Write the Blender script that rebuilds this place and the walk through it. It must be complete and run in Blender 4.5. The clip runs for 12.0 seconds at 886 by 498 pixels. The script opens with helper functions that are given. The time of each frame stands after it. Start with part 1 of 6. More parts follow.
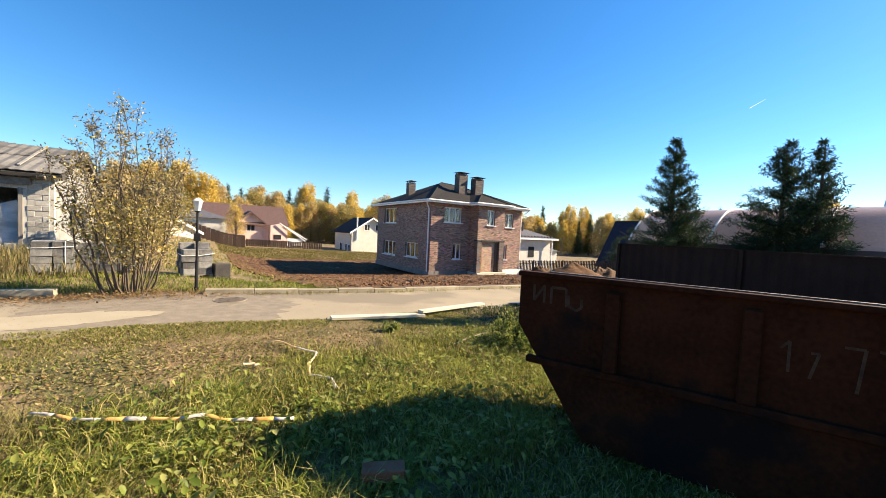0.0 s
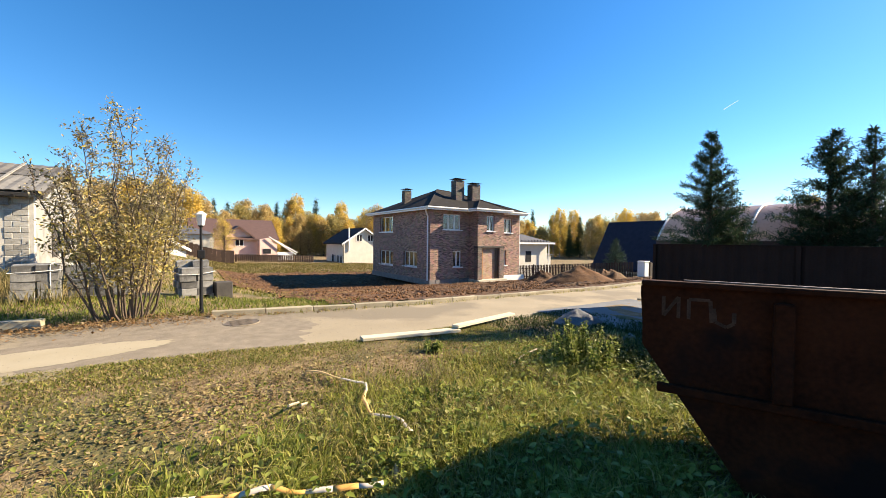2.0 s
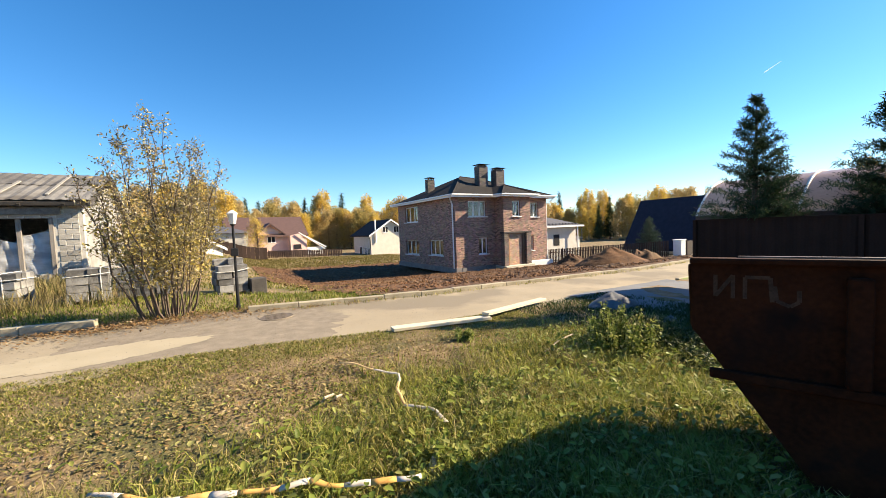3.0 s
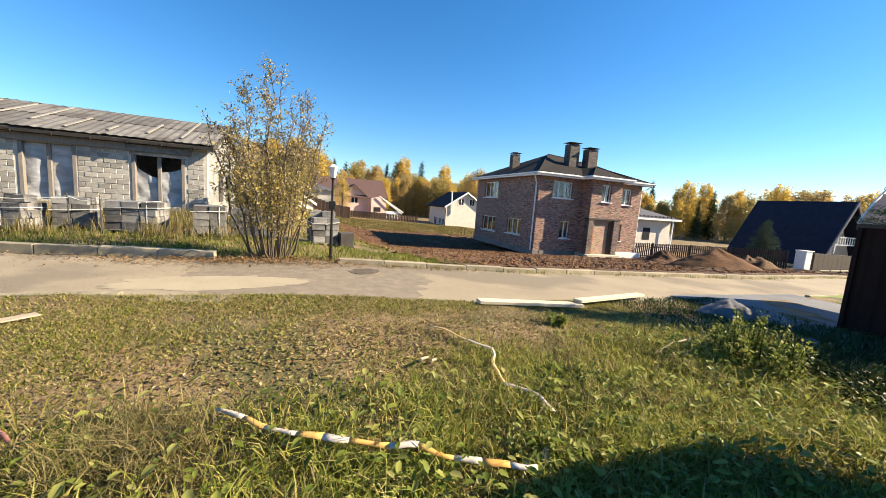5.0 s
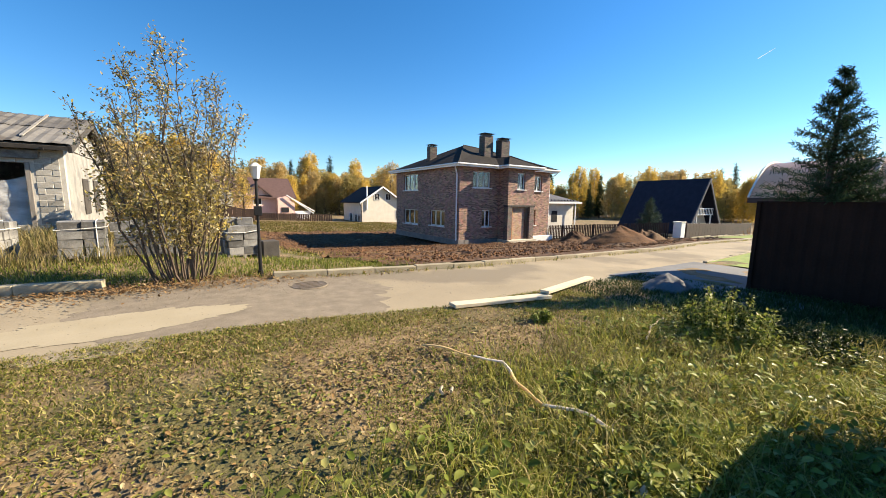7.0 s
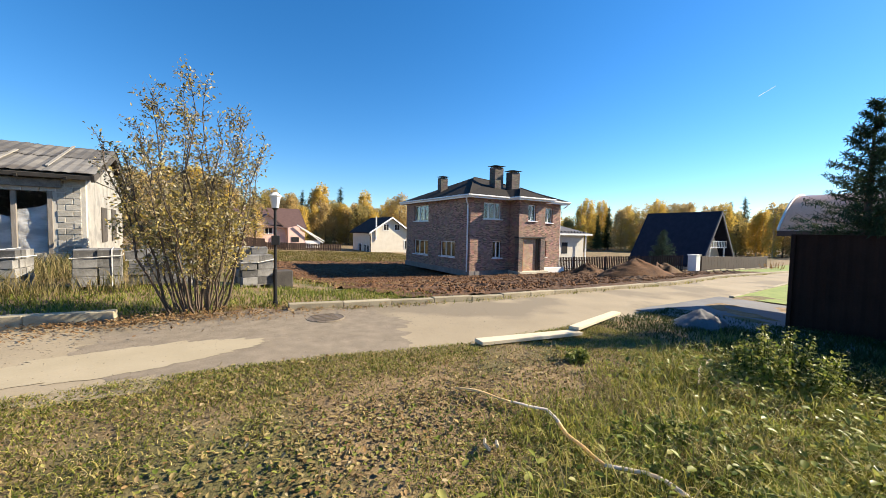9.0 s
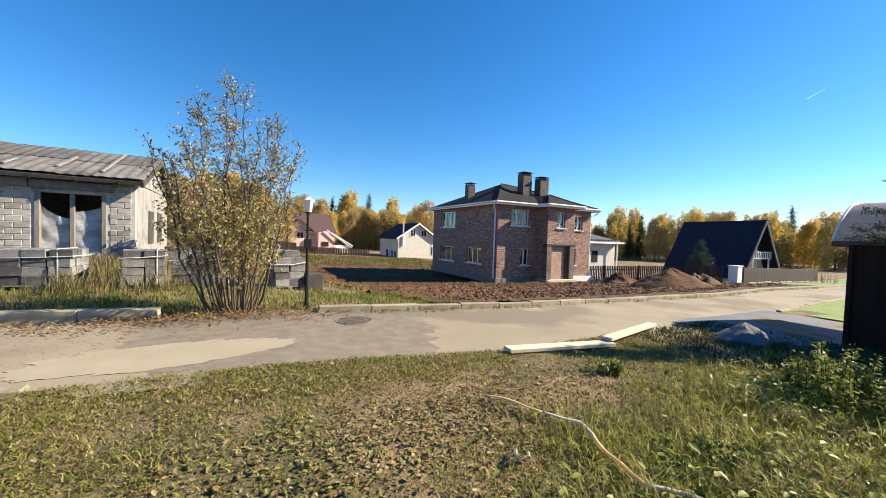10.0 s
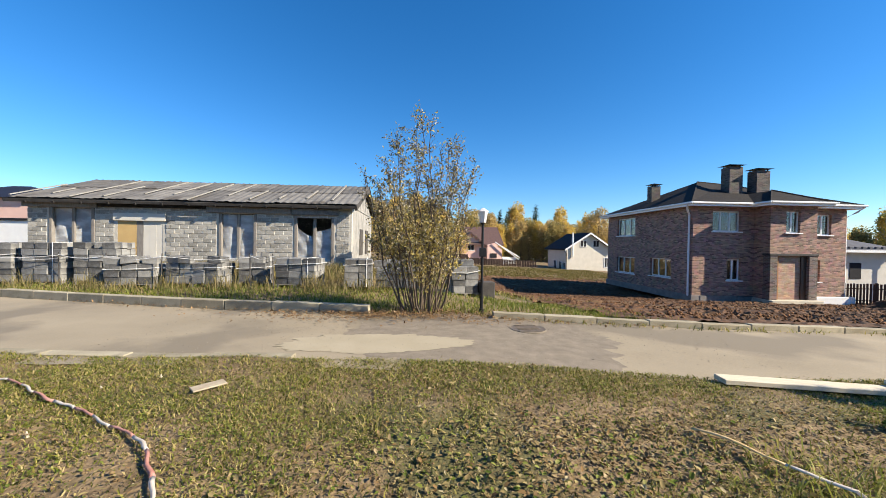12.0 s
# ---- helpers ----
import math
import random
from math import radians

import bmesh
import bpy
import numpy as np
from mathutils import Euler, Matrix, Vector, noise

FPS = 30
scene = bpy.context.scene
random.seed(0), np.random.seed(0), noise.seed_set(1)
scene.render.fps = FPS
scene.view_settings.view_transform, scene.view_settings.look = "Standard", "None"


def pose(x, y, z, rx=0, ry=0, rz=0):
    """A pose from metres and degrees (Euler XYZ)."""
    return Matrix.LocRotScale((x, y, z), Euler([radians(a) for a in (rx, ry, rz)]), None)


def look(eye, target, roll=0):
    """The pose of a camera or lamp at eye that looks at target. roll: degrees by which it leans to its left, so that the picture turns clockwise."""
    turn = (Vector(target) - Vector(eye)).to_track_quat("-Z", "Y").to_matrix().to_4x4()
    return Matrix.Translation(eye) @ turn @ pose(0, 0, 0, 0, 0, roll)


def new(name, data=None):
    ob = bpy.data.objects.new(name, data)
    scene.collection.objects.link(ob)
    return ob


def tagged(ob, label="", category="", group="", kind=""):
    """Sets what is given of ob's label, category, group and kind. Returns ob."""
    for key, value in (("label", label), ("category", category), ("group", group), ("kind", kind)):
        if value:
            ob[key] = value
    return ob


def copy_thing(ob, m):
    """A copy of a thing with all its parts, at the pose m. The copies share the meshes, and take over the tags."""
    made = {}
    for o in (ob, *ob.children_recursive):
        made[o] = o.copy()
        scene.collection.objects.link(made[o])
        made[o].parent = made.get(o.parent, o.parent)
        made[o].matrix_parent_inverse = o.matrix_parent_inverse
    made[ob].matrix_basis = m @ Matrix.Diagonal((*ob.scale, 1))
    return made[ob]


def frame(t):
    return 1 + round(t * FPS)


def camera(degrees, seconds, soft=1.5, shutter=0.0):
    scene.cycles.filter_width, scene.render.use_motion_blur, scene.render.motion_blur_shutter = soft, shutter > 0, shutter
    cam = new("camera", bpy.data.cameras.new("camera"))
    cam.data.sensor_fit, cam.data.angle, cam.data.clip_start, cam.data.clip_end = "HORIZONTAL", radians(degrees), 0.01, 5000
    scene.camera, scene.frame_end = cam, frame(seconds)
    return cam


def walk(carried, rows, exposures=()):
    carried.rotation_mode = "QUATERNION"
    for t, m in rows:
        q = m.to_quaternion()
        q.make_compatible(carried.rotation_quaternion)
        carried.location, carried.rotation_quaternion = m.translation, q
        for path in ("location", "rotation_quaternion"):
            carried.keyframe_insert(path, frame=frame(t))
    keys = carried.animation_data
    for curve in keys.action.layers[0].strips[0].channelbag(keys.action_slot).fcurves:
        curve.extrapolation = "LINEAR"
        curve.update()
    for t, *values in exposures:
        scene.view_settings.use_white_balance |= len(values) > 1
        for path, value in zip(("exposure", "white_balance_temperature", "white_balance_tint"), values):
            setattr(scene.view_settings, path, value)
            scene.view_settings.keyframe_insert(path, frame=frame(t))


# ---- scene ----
cam = camera(101.3, 12.0, soft=0.7)
PATH = [
    (0, (-14.231, -23.365, 1.658), (-13.131, -21.698, 1.565), 2.7),
    (0.5, (-14.3, -22.867, 1.596), (-13.28, -21.149, 1.502), 0.2),
    (1, (-14.45, -22.503, 1.576), (-13.226, -20.922, 1.607), 1.5),
    (1.5, (-14.615, -22.397, 1.62), (-13.392, -20.817, 1.531), 0.5),
    (2, (-14.597, -22.381, 1.624), (-13.446, -20.746, 1.575), 0.6),
    (2.5, (-14.538, -22.35, 1.62), (-13.465, -20.665, 1.534), -1.5),
    (4.5, (-14.715, -21.983, 1.539), (-13.869, -20.181, 1.352), 2.4),
    (5, (-14.796, -21.857, 1.501), (-14.112, -19.995, 1.249), 4.1),
    (5.5, (-14.848, -21.588, 1.471), (-14.351, -19.668, 1.216), 1.0),
    (6, (-14.932, -21.399, 1.5), (-14.325, -19.512, 1.238), 2.2),
    (6.5, (-15.167, -21.212, 1.518), (-14.178, -19.497, 1.234), 0.7),
    (7, (-15.257, -21.03, 1.536), (-14.163, -19.378, 1.266), 0.8),
    (9, (-15.358, -20.692, 1.527), (-14.289, -19.005, 1.424), 1.2),
    (9.5, (-15.376, -20.673, 1.519), (-14.375, -18.944, 1.418), 1.5),
    (10, (-15.382, -20.648, 1.503), (-14.436, -18.887, 1.432), 1.9),
    (10.5, (-15.429, -20.625, 1.489), (-14.603, -18.805, 1.428), 2.4),
    (11, (-15.49, -20.608, 1.475), (-14.906, -18.696, 1.405), 1.8),
    (11.5, (-15.498, -20.588, 1.454), (-15.136, -18.622, 1.395), 1.4),
    (12, (-15.491, -20.624, 1.43), (-15.407, -18.626, 1.402), 0.9),
]
walk(cam, [(t, look(eye, target, roll)) for t, eye, target, roll in PATH],
     [(0, 1.58, 7100, 12), (2.5, 1.55, 7050, 11), (4.5, 1.52, 7050, 11), (7, 1.40, 6950, 10), (9, 1.34, 6650, 10), (12, 1.19, 6250, 10)])

# ---- light ----
SUN_EL, SUN_DIR = 31.0, Vector((0.949, -0.316, 0)).normalized()
world = bpy.data.worlds.new("world")
scene.world = world
world.use_nodes = True
wn, wl = world.node_tree.nodes, world.node_tree.links
sky = wn.new("ShaderNodeTexSky")
sky.sky_type, sky.sun_disc = "NISHITA", False
sky.sun_elevation = radians(SUN_EL)
sky.sun_rotation = math.atan2(SUN_DIR.x, SUN_DIR.y)
sky.air_density, sky.dust_density, sky.ozone_density = 1.0, 0.1, 6.0
deeper = wn.new("ShaderNodeHueSaturation")
deeper.inputs["Saturation"].default_value = 1.22
wl.new(sky.outputs[0], deeper.inputs["Color"])
wl.new(deeper.outputs[0], wn["Background"].inputs[0])
wn["Background"].inputs[1].default_value = 0.079
sun_data = bpy.data.lights.new("sun", "SUN")
sun_data.energy, sun_data.angle, sun_data.color = 5.0, radians(0.5), (1.0, 0.87, 0.67)
sun = new("sun", sun_data)
to_sun = Vector((SUN_DIR.x * math.cos(radians(SUN_EL)), SUN_DIR.y * math.cos(radians(SUN_EL)), math.sin(radians(SUN_EL))))
sun.matrix_world = look(to_sun * 60, (0, 0, 0))

# ---- materials ----
def pbr(name, c1, c2, scale=4.0, rough=0.8, bump=0.3, fine=40.0, metal=0.0, island=0.0, objrand=0.0, coord="Object",
        stain=None, stain_scale=0.7, stain_at=0.55, trans=0.0, spec=0.4, stretch=(1, 1, 1), bump_dist=0.01):
    """Two-scale noise colour with grain bump; island / objrand spread the value piece by piece."""
    m = bpy.data.materials.new(name)
    m.use_nodes = True
    n, l = m.node_tree.nodes, m.node_tree.links
    b = n["Principled BSDF"]
    b.inputs["Roughness"].default_value, b.inputs["Metallic"].default_value = rough, metal
    b.inputs["Specular IOR Level"].default_value = spec
    if coord == "World":
        vec = n.new("ShaderNodeNewGeometry").outputs["Position"]
    else:
        vec = n.new("ShaderNodeTexCoord").outputs["Object"]
    mp = n.new("ShaderNodeMapping")
    mp.inputs["Scale"].default_value = stretch
    l.new(vec, mp.inputs[0])
    vec = mp.outputs[0]
    big, small = n.new("ShaderNodeTexNoise"), n.new("ShaderNodeTexNoise")
    big.inputs["Scale"].default_value, small.inputs["Scale"].default_value = scale, fine
    big.inputs["Detail"].default_value, small.inputs["Detail"].default_value = 4, 3
    l.new(vec, big.inputs["Vector"]), l.new(vec, small.inputs["Vector"])
    mix = n.new("ShaderNodeMix")
    mix.data_type = "FLOAT"
    mix.inputs[0].default_value = 0.4
    l.new(big.outputs[0], mix.inputs[2]), l.new(small.outputs[0], mix.inputs[3])
    value = mix.outputs[0]
    if island or objrand:
        src = n.new("ShaderNodeNewGeometry").outputs["Random Per Island"] if island else n.new("ShaderNodeObjectInfo").outputs["Random"]
        mul = n.new("ShaderNodeMath")
        mul.operation = "MULTIPLY_ADD"
        l.new(src, mul.inputs[0])
        mul.inputs[1].default_value = (island or objrand)
        sub = n.new("ShaderNodeMath")
        sub.operation = "SUBTRACT"
        l.new(value, sub.inputs[0])
        sub.inputs[1].default_value = (island or objrand) / 2
        l.new(sub.outputs[0], mul.inputs[2])
        value = mul.outputs[0]
    ramp = n.new("ShaderNodeValToRGB")
    ramp.color_ramp.elements[0].position, ramp.color_ramp.elements[1].position = 0.3, 0.7
    ramp.color_ramp.elements[0].color, ramp.color_ramp.elements[1].color = (*c1, 1), (*c2, 1)
    l.new(value, ramp.inputs[0])
    colour = ramp.outputs[0]
    if stain:
        sn = n.new("ShaderNodeTexNoise")
        sn.inputs["Scale"].default_value, sn.inputs["Detail"].default_value = stain_scale, 5
        l.new(vec, sn.inputs["Vector"])
        sr = n.new("ShaderNodeValToRGB")
        sr.color_ramp.elements[0].position, sr.color_ramp.elements[1].position = stain_at - 0.04, stain_at + 0.06
        l.new(sn.outputs[0], sr.inputs[0])
        cm = n.new("ShaderNodeMix")
        cm.data_type = "RGBA"
        l.new(sr.outputs[0], cm.inputs[0]), l.new(colour, cm.inputs[6])
        cm.inputs[7].default_value = (*stain, 1)
        colour = cm.outputs[2]
    l.new(colour, b.inputs["Base Color"])
    if bump:
        bp = n.new("ShaderNodeBump")
        bp.inputs["Strength"].default_value, bp.inputs["Distance"].default_value = bump, bump_dist
        l.new(mix.outputs[0], bp.inputs["Height"]), l.new(bp.outputs[0], b.inputs["Normal"])
    if trans:
        out = n["Material Output"]
        tr = n.new("ShaderNodeBsdfTranslucent")
        l.new(colour, tr.inputs[0])
        ms = n.new("ShaderNodeMixShader")
        ms.inputs[0].default_value = trans
        l.new(b.outputs[0], ms.inputs[1]), l.new(tr.outputs[0], ms.inputs[2]), l.new(ms.outputs[0], out.inputs[0])
    return m


def leaf_mat(name, cols, rough=0.6, trans=0.35):
    """Leaf colours picked leaf by leaf from a row of colours."""
    m = bpy.data.materials.new(name)
    m.use_nodes = True
    n, l = m.node_tree.nodes, m.node_tree.links
    b = n["Principled BSDF"]
    b.inputs["Roughness"].default_value = rough
    b.inputs["Specular IOR Level"].default_value = 0.15
    g = n.new("ShaderNodeNewGeometry")
    ramp = n.new("ShaderNodeValToRGB")
    e = ramp.color_ramp.elements
    while len(e) < len(cols):
        e.new(0.5)
    for i, c in enumerate(cols):
        e[i].position, e[i].color = i / (len(cols) - 1), (*c, 1)
    l.new(g.outputs["Random Per Island"], ramp.inputs[0])
    l.new(ramp.outputs[0], b.inputs["Base Color"])
    tr = n.new("ShaderNodeBsdfTranslucent")
    l.new(ramp.outputs[0], tr.inputs[0])
    ms = n.new("ShaderNodeMixShader")
    ms.inputs[0].default_value = trans
    l.new(b.outputs[0], ms.inputs[1]), l.new(tr.outputs[0], ms.inputs[2]), l.new(ms.outputs[0], n["Material Output"].inputs[0])
    return m


def brick_mat(name, c1, c2, mortar, bw=0.26, bh=0.075, gap=0.012, bump=0.5):
    m = bpy.data.materials.new(name)
    m.use_nodes = True
    n, l = m.node_tree.nodes, m.node_tree.links
    b = n["Principled BSDF"]
    b.inputs["Roughness"].default_value = 0.85
    tc, sep, add, com = n.new("ShaderNodeTexCoord"), n.new("ShaderNodeSeparateXYZ"), n.new("ShaderNodeMath"), n.new("ShaderNodeCombineXYZ")
    l.new(tc.outputs["Object"], sep.inputs[0])
    l.new(sep.outputs[0], add.inputs[0]), l.new(sep.outputs[1], add.inputs[1])
    l.new(add.outputs[0], com.inputs[0]), l.new(sep.outputs[2], com.inputs[1])
    br = n.new("ShaderNodeTexBrick")
    br.inputs["Scale"].default_value = 1.0
    br.inputs["Brick Width"].default_value, br.inputs["Row Height"].default_value, br.inputs["Mortar Size"].default_value = bw, bh, gap
    br.inputs["Mortar Smooth"].default_value = 0.2
    br.inputs["Color1"].default_value, br.inputs["Color2"].default_value, br.inputs["Mortar"].default_value = (*c1, 1), (*c2, 1), (*mortar, 1)
    l.new(com.outputs[0], br.inputs["Vector"])
    no = n.new("ShaderNodeTexNoise")
    no.inputs["Scale"].default_value, no.inputs["Detail"].default_value = 3.2, 6
    l.new(com.outputs[0], no.inputs["Vector"])
    mx = n.new("ShaderNodeMix")
    mx.data_type, mx.blend_type = "RGBA", "OVERLAY"
    mx.inputs[0].default_value = 0.4
    l.new(br.outputs["Color"], mx.inputs[6]), l.new(no.outputs["Color"], mx.inputs[7])
    hs = n.new("ShaderNodeHueSaturation")
    hs.inputs["Saturation"].default_value = 0.95
    l.new(mx.outputs[2], hs.inputs["Color"])
    l.new(hs.outputs[0], b.inputs["Base Color"])
    bp = n.new("ShaderNodeBump")
    bp.inputs["Strength"].default_value, bp.inputs["Distance"].default_value = bump, 0.01
    inv = n.new("ShaderNodeMath")
    inv.operation = "SUBTRACT"
    inv.inputs[0].default_value = 1.0
    l.new(br.outputs["Fac"], inv.inputs[1]), l.new(inv.outputs[0], bp.inputs["Height"]), l.new(bp.outputs[0], b.inputs["Normal"])
    return m


def glass_mat(name, tint=(0.85, 0.9, 0.95), rough=0.0, ior=1.52):
    m = bpy.data.materials.new(name)
    m.use_nodes = True
    b = m.node_tree.nodes["Principled BSDF"]
    b.inputs["Base Color"].default_value = (*tint, 1)
    b.inputs["Transmission Weight"].default_value, b.inputs["Roughness"].default_value, b.inputs["IOR"].default_value = 1.0, rough, ior
    return m


def film_mat(name):
    """Thin greyish polythene: part clear, part milky, with creases."""
    m = bpy.data.materials.new(name)
    m.use_nodes = True
    n, l = m.node_tree.nodes, m.node_tree.links
    b = n["Principled BSDF"]
    b.inputs["Base Color"].default_value, b.inputs["Roughness"].default_value = (0.58, 0.59, 0.60, 1), 0.3
    tc, no, wa, bp = n.new("ShaderNodeTexCoord"), n.new("ShaderNodeTexNoise"), n.new("ShaderNodeTexNoise"), n.new("ShaderNodeBump")
    no.inputs["Scale"].default_value, no.inputs["Detail"].default_value = 7.0, 4
    wa.inputs["Scale"].default_value, wa.inputs["Detail"].default_value = 2.2, 5
    mp = n.new("ShaderNodeMapping")
    mp.inputs["Scale"].default_value = (0.9, 1, 2.0)
    l.new(tc.outputs["Object"], mp.inputs[0]), l.new(mp.outputs[0], no.inputs["Vector"]), l.new(mp.outputs[0], wa.inputs["Vector"])
    bp.inputs["Strength"].default_value, bp.inputs["Distance"].default_value = 0.7, 0.03
    l.new(no.outputs[0], bp.inputs["Height"]), l.new(bp.outputs[0], b.inputs["Normal"])
    ramp = n.new("ShaderNodeValToRGB")
    ramp.color_ramp.elements[0].position, ramp.color_ramp.elements[1].position = 0.42, 0.68
    ramp.color_ramp.elements[0].color, ramp.color_ramp.elements[1].color = (0.55, 0.55, 0.55, 1), (0.92, 0.92, 0.92, 1)
    l.new(wa.outputs[0], ramp.inputs[0])
    cl, ms = n.new("ShaderNodeBsdfTransparent"), n.new("ShaderNodeMixShader")
    l.new(ramp.outputs[0], ms.inputs[0]), l.new(cl.outputs[0], ms.inputs[1]), l.new(b.outputs[0], ms.inputs[2])
    l.new(ms.outputs[0], n["Material Output"].inputs[0])
    return m


M_SOIL = pbr("soil_turf", (0.075, 0.050, 0.023), (0.31, 0.215, 0.115), 2.6, 0.95, 1.0, 26, coord="World", stain=(0.10, 0.088, 0.032), stain_scale=0.7, stain_at=0.55, bump_dist=0.05)
M_ROAD = pbr("road_sand", (0.225, 0.185, 0.125), (0.33, 0.275, 0.19), 0.8, 0.95, 0.5, 45, coord="World", stain=(0.19, 0.158, 0.112), stain_scale=0.45, stain_at=0.55)
M_PATCH = pbr("sandy_patch", (0.30, 0.255, 0.17), (0.37, 0.315, 0.22), 2.0, 0.95, 0.3, 60, coord="World")
M_GRAVEL = pbr("road_gravel", (0.14, 0.115, 0.085), (0.26, 0.215, 0.158), 5.0, 0.95, 0.8, 70, coord="World")
M_ASPH = pbr("asphalt_drive", (0.10, 0.105, 0.115), (0.17, 0.175, 0.185), 1.2, 0.9, 0.4, 60, coord="World")
M_DIRT = pbr("dug_earth", (0.026, 0.012, 0.005), (0.15, 0.073, 0.031), 2.4, 0.95, 1.0, 12, coord="World", bump_dist=0.05, stain=(0.14, 0.085, 0.038), stain_scale=0.35, stain_at=0.62)
M_MOUND = pbr("heaped_earth", (0.038, 0.015, 0.005), (0.17, 0.073, 0.022), 1.6, 0.95, 1.0, 14, coord="World", bump_dist=0.05)
M_KERB = pbr("kerb_concrete", (0.21, 0.18, 0.12), (0.37, 0.325, 0.23), 5, 0.9, 0.4, 60, objrand=0.25, stain=(0.15, 0.13, 0.08), stain_scale=2.0, stain_at=0.6)
M_CONC = pbr("block_concrete", (0.075, 0.073, 0.07), (0.27, 0.265, 0.25), 7, 0.9, 0.5, 70, objrand=0.45)
M_BARNBLK = pbr("barn_block", (0.22, 0.21, 0.185), (0.42, 0.40, 0.355), 5, 0.92, 0.6, 40, objrand=0.35, stain=(0.60, 0.57, 0.51), stain_scale=4.5, stain_at=0.60)
M_MORTAR = pbr("mortar_joint", (0.40, 0.375, 0.325), (0.56, 0.53, 0.47), 6, 0.95, 0.5, 50)
M_GABLE = pbr("gable_render", (0.21, 0.20, 0.185), (0.36, 0.35, 0.32), 3.5, 0.9, 0.5, 30, stain=(0.20, 0.195, 0.185), stain_scale=2.2, stain_at=0.56)
M_PLASTER = pbr("white_plaster", (0.52, 0.48, 0.40), (0.66, 0.61, 0.52), 1.4, 0.85, 0.15, 40)
M_PINK = pbr("pink_plaster", (0.62, 0.40, 0.34), (0.72, 0.49, 0.42), 1.2, 0.85, 0.15, 40)
M_PINKDK = pbr("brown_plinth", (0.10, 0.07, 0.06), (0.17, 0.12, 0.10), 2, 0.85, 0.3, 40)
M_CREAM = pbr("cream_render", (0.52, 0.49, 0.43), (0.66, 0.63, 0.56), 1.5, 0.85, 0.2, 40)
M_BRICK = brick_mat("house_brick", (0.10, 0.052, 0.040), (0.42, 0.235, 0.17), (0.26, 0.18, 0.14))
M_BRICKGREY = brick_mat("pillar_brick", (0.05, 0.034, 0.028), (0.20, 0.13, 0.10), (0.2, 0.17, 0.15))
M_TANBRICK = brick_mat("porch_brick", (0.30, 0.17, 0.10), (0.50, 0.32, 0.21), (0.34, 0.25, 0.18))
M_CHIMNEY = brick_mat("chimney_brick", (0.035, 0.028, 0.025), (0.12, 0.095, 0.08), (0.11, 0.09, 0.08))
M_PLINTH = pbr("plinth_stone", (0.14, 0.125, 0.115), (0.26, 0.235, 0.215), 3, 0.9, 0.4, 40)
M_ROOF = pbr("roof_shingle", (0.013, 0.012, 0.012), (0.034, 0.030, 0.028), 5, 0.9, 0.5, 60, stretch=(1, 1, 4), spec=0.15)
M_BROWNROOF = pbr("brown_roof", (0.075, 0.042, 0.036), (0.12, 0.07, 0.06), 3, 0.7, 0.4, 50)
M_DARKROOF = pbr("dark_metal_roof", (0.014, 0.014, 0.017), (0.028, 0.028, 0.033), 2, 0.8, 0.2, 40, spec=0.15)
M_BLUEROOF = pbr("blue_metal_roof", (0.009, 0.011, 0.022), (0.018, 0.022, 0.040), 2, 0.75, 0.2, 40, spec=0.2)
M_GREYROOF = pbr("grey_metal_roof", (0.07, 0.07, 0.08), (0.12, 0.12, 0.135), 2, 0.75, 0.2, 40, spec=0.2)
M_SHEET = pbr("weathered_roof_sheet", (0.085, 0.08, 0.075), (0.19, 0.18, 0.165), 2.2, 0.92, 0.3, 40, objrand=0.35, stain=(0.085, 0.075, 0.065), stain_scale=1.2, stain_at=0.6)
M_SEAM = pbr("roof_batten", (0.17, 0.16, 0.14), (0.34, 0.32, 0.285), 4, 0.8, 0.2, 40)
M_WHITE = pbr("white_paint", (0.72, 0.72, 0.71), (0.82, 0.82, 0.80), 3, 0.5, 0.1, 40)
M_PVC = pbr("window_pvc", (0.74, 0.74, 0.73), (0.82, 0.82, 0.81), 3, 0.4, 0.0, 40)
M_SOFFIT = pbr("soffit_board", (0.30, 0.22, 0.16), (0.42, 0.32, 0.24), 3, 0.7, 0.2, 40)
M_BLACK = pbr("black_iron", (0.012, 0.012, 0.013), (0.03, 0.03, 0.032), 6, 0.5, 0.2, 50, metal=0.4)
M_LAMP = pbr("milky_lantern", (0.75, 0.75, 0.74), (0.84, 0.84, 0.83), 4, 0.35, 0.05, 40, trans=0.25)
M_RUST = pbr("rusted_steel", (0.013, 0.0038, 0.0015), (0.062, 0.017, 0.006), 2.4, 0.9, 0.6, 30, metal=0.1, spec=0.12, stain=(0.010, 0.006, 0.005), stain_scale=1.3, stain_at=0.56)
M_RIMGLINT = pbr("sunlit_rim_steel", (0.04, 0.022, 0.015), (0.20, 0.15, 0.13), 6, 0.6, 0.4, 60, metal=0.5)
M_CHALK = pbr("chalk_marks", (0.022, 0.009, 0.005), (0.085, 0.042, 0.024), 14, 0.95, 0.1, 80)
M_FENCE = pbr("brown_sheet_fence", (0.022, 0.010, 0.007), (0.038, 0.018, 0.013), 2, 0.75, 0.1, 40, spec=0.12)
M_PICKET = pbr("picket_wood", (0.035, 0.02, 0.014), (0.08, 0.048, 0.033), 4, 0.8, 0.4, 40, objrand=0.3)
M_WOOD = pbr("raw_plank", (0.50, 0.42, 0.29), (0.66, 0.58, 0.43), 3, 0.75, 0.3, 30, stretch=(1, 8, 8))
M_OLDWOOD = pbr("grey_timber", (0.15, 0.135, 0.118), (0.28, 0.255, 0.225), 4, 0.85, 0.4, 40, stretch=(6, 6, 1))
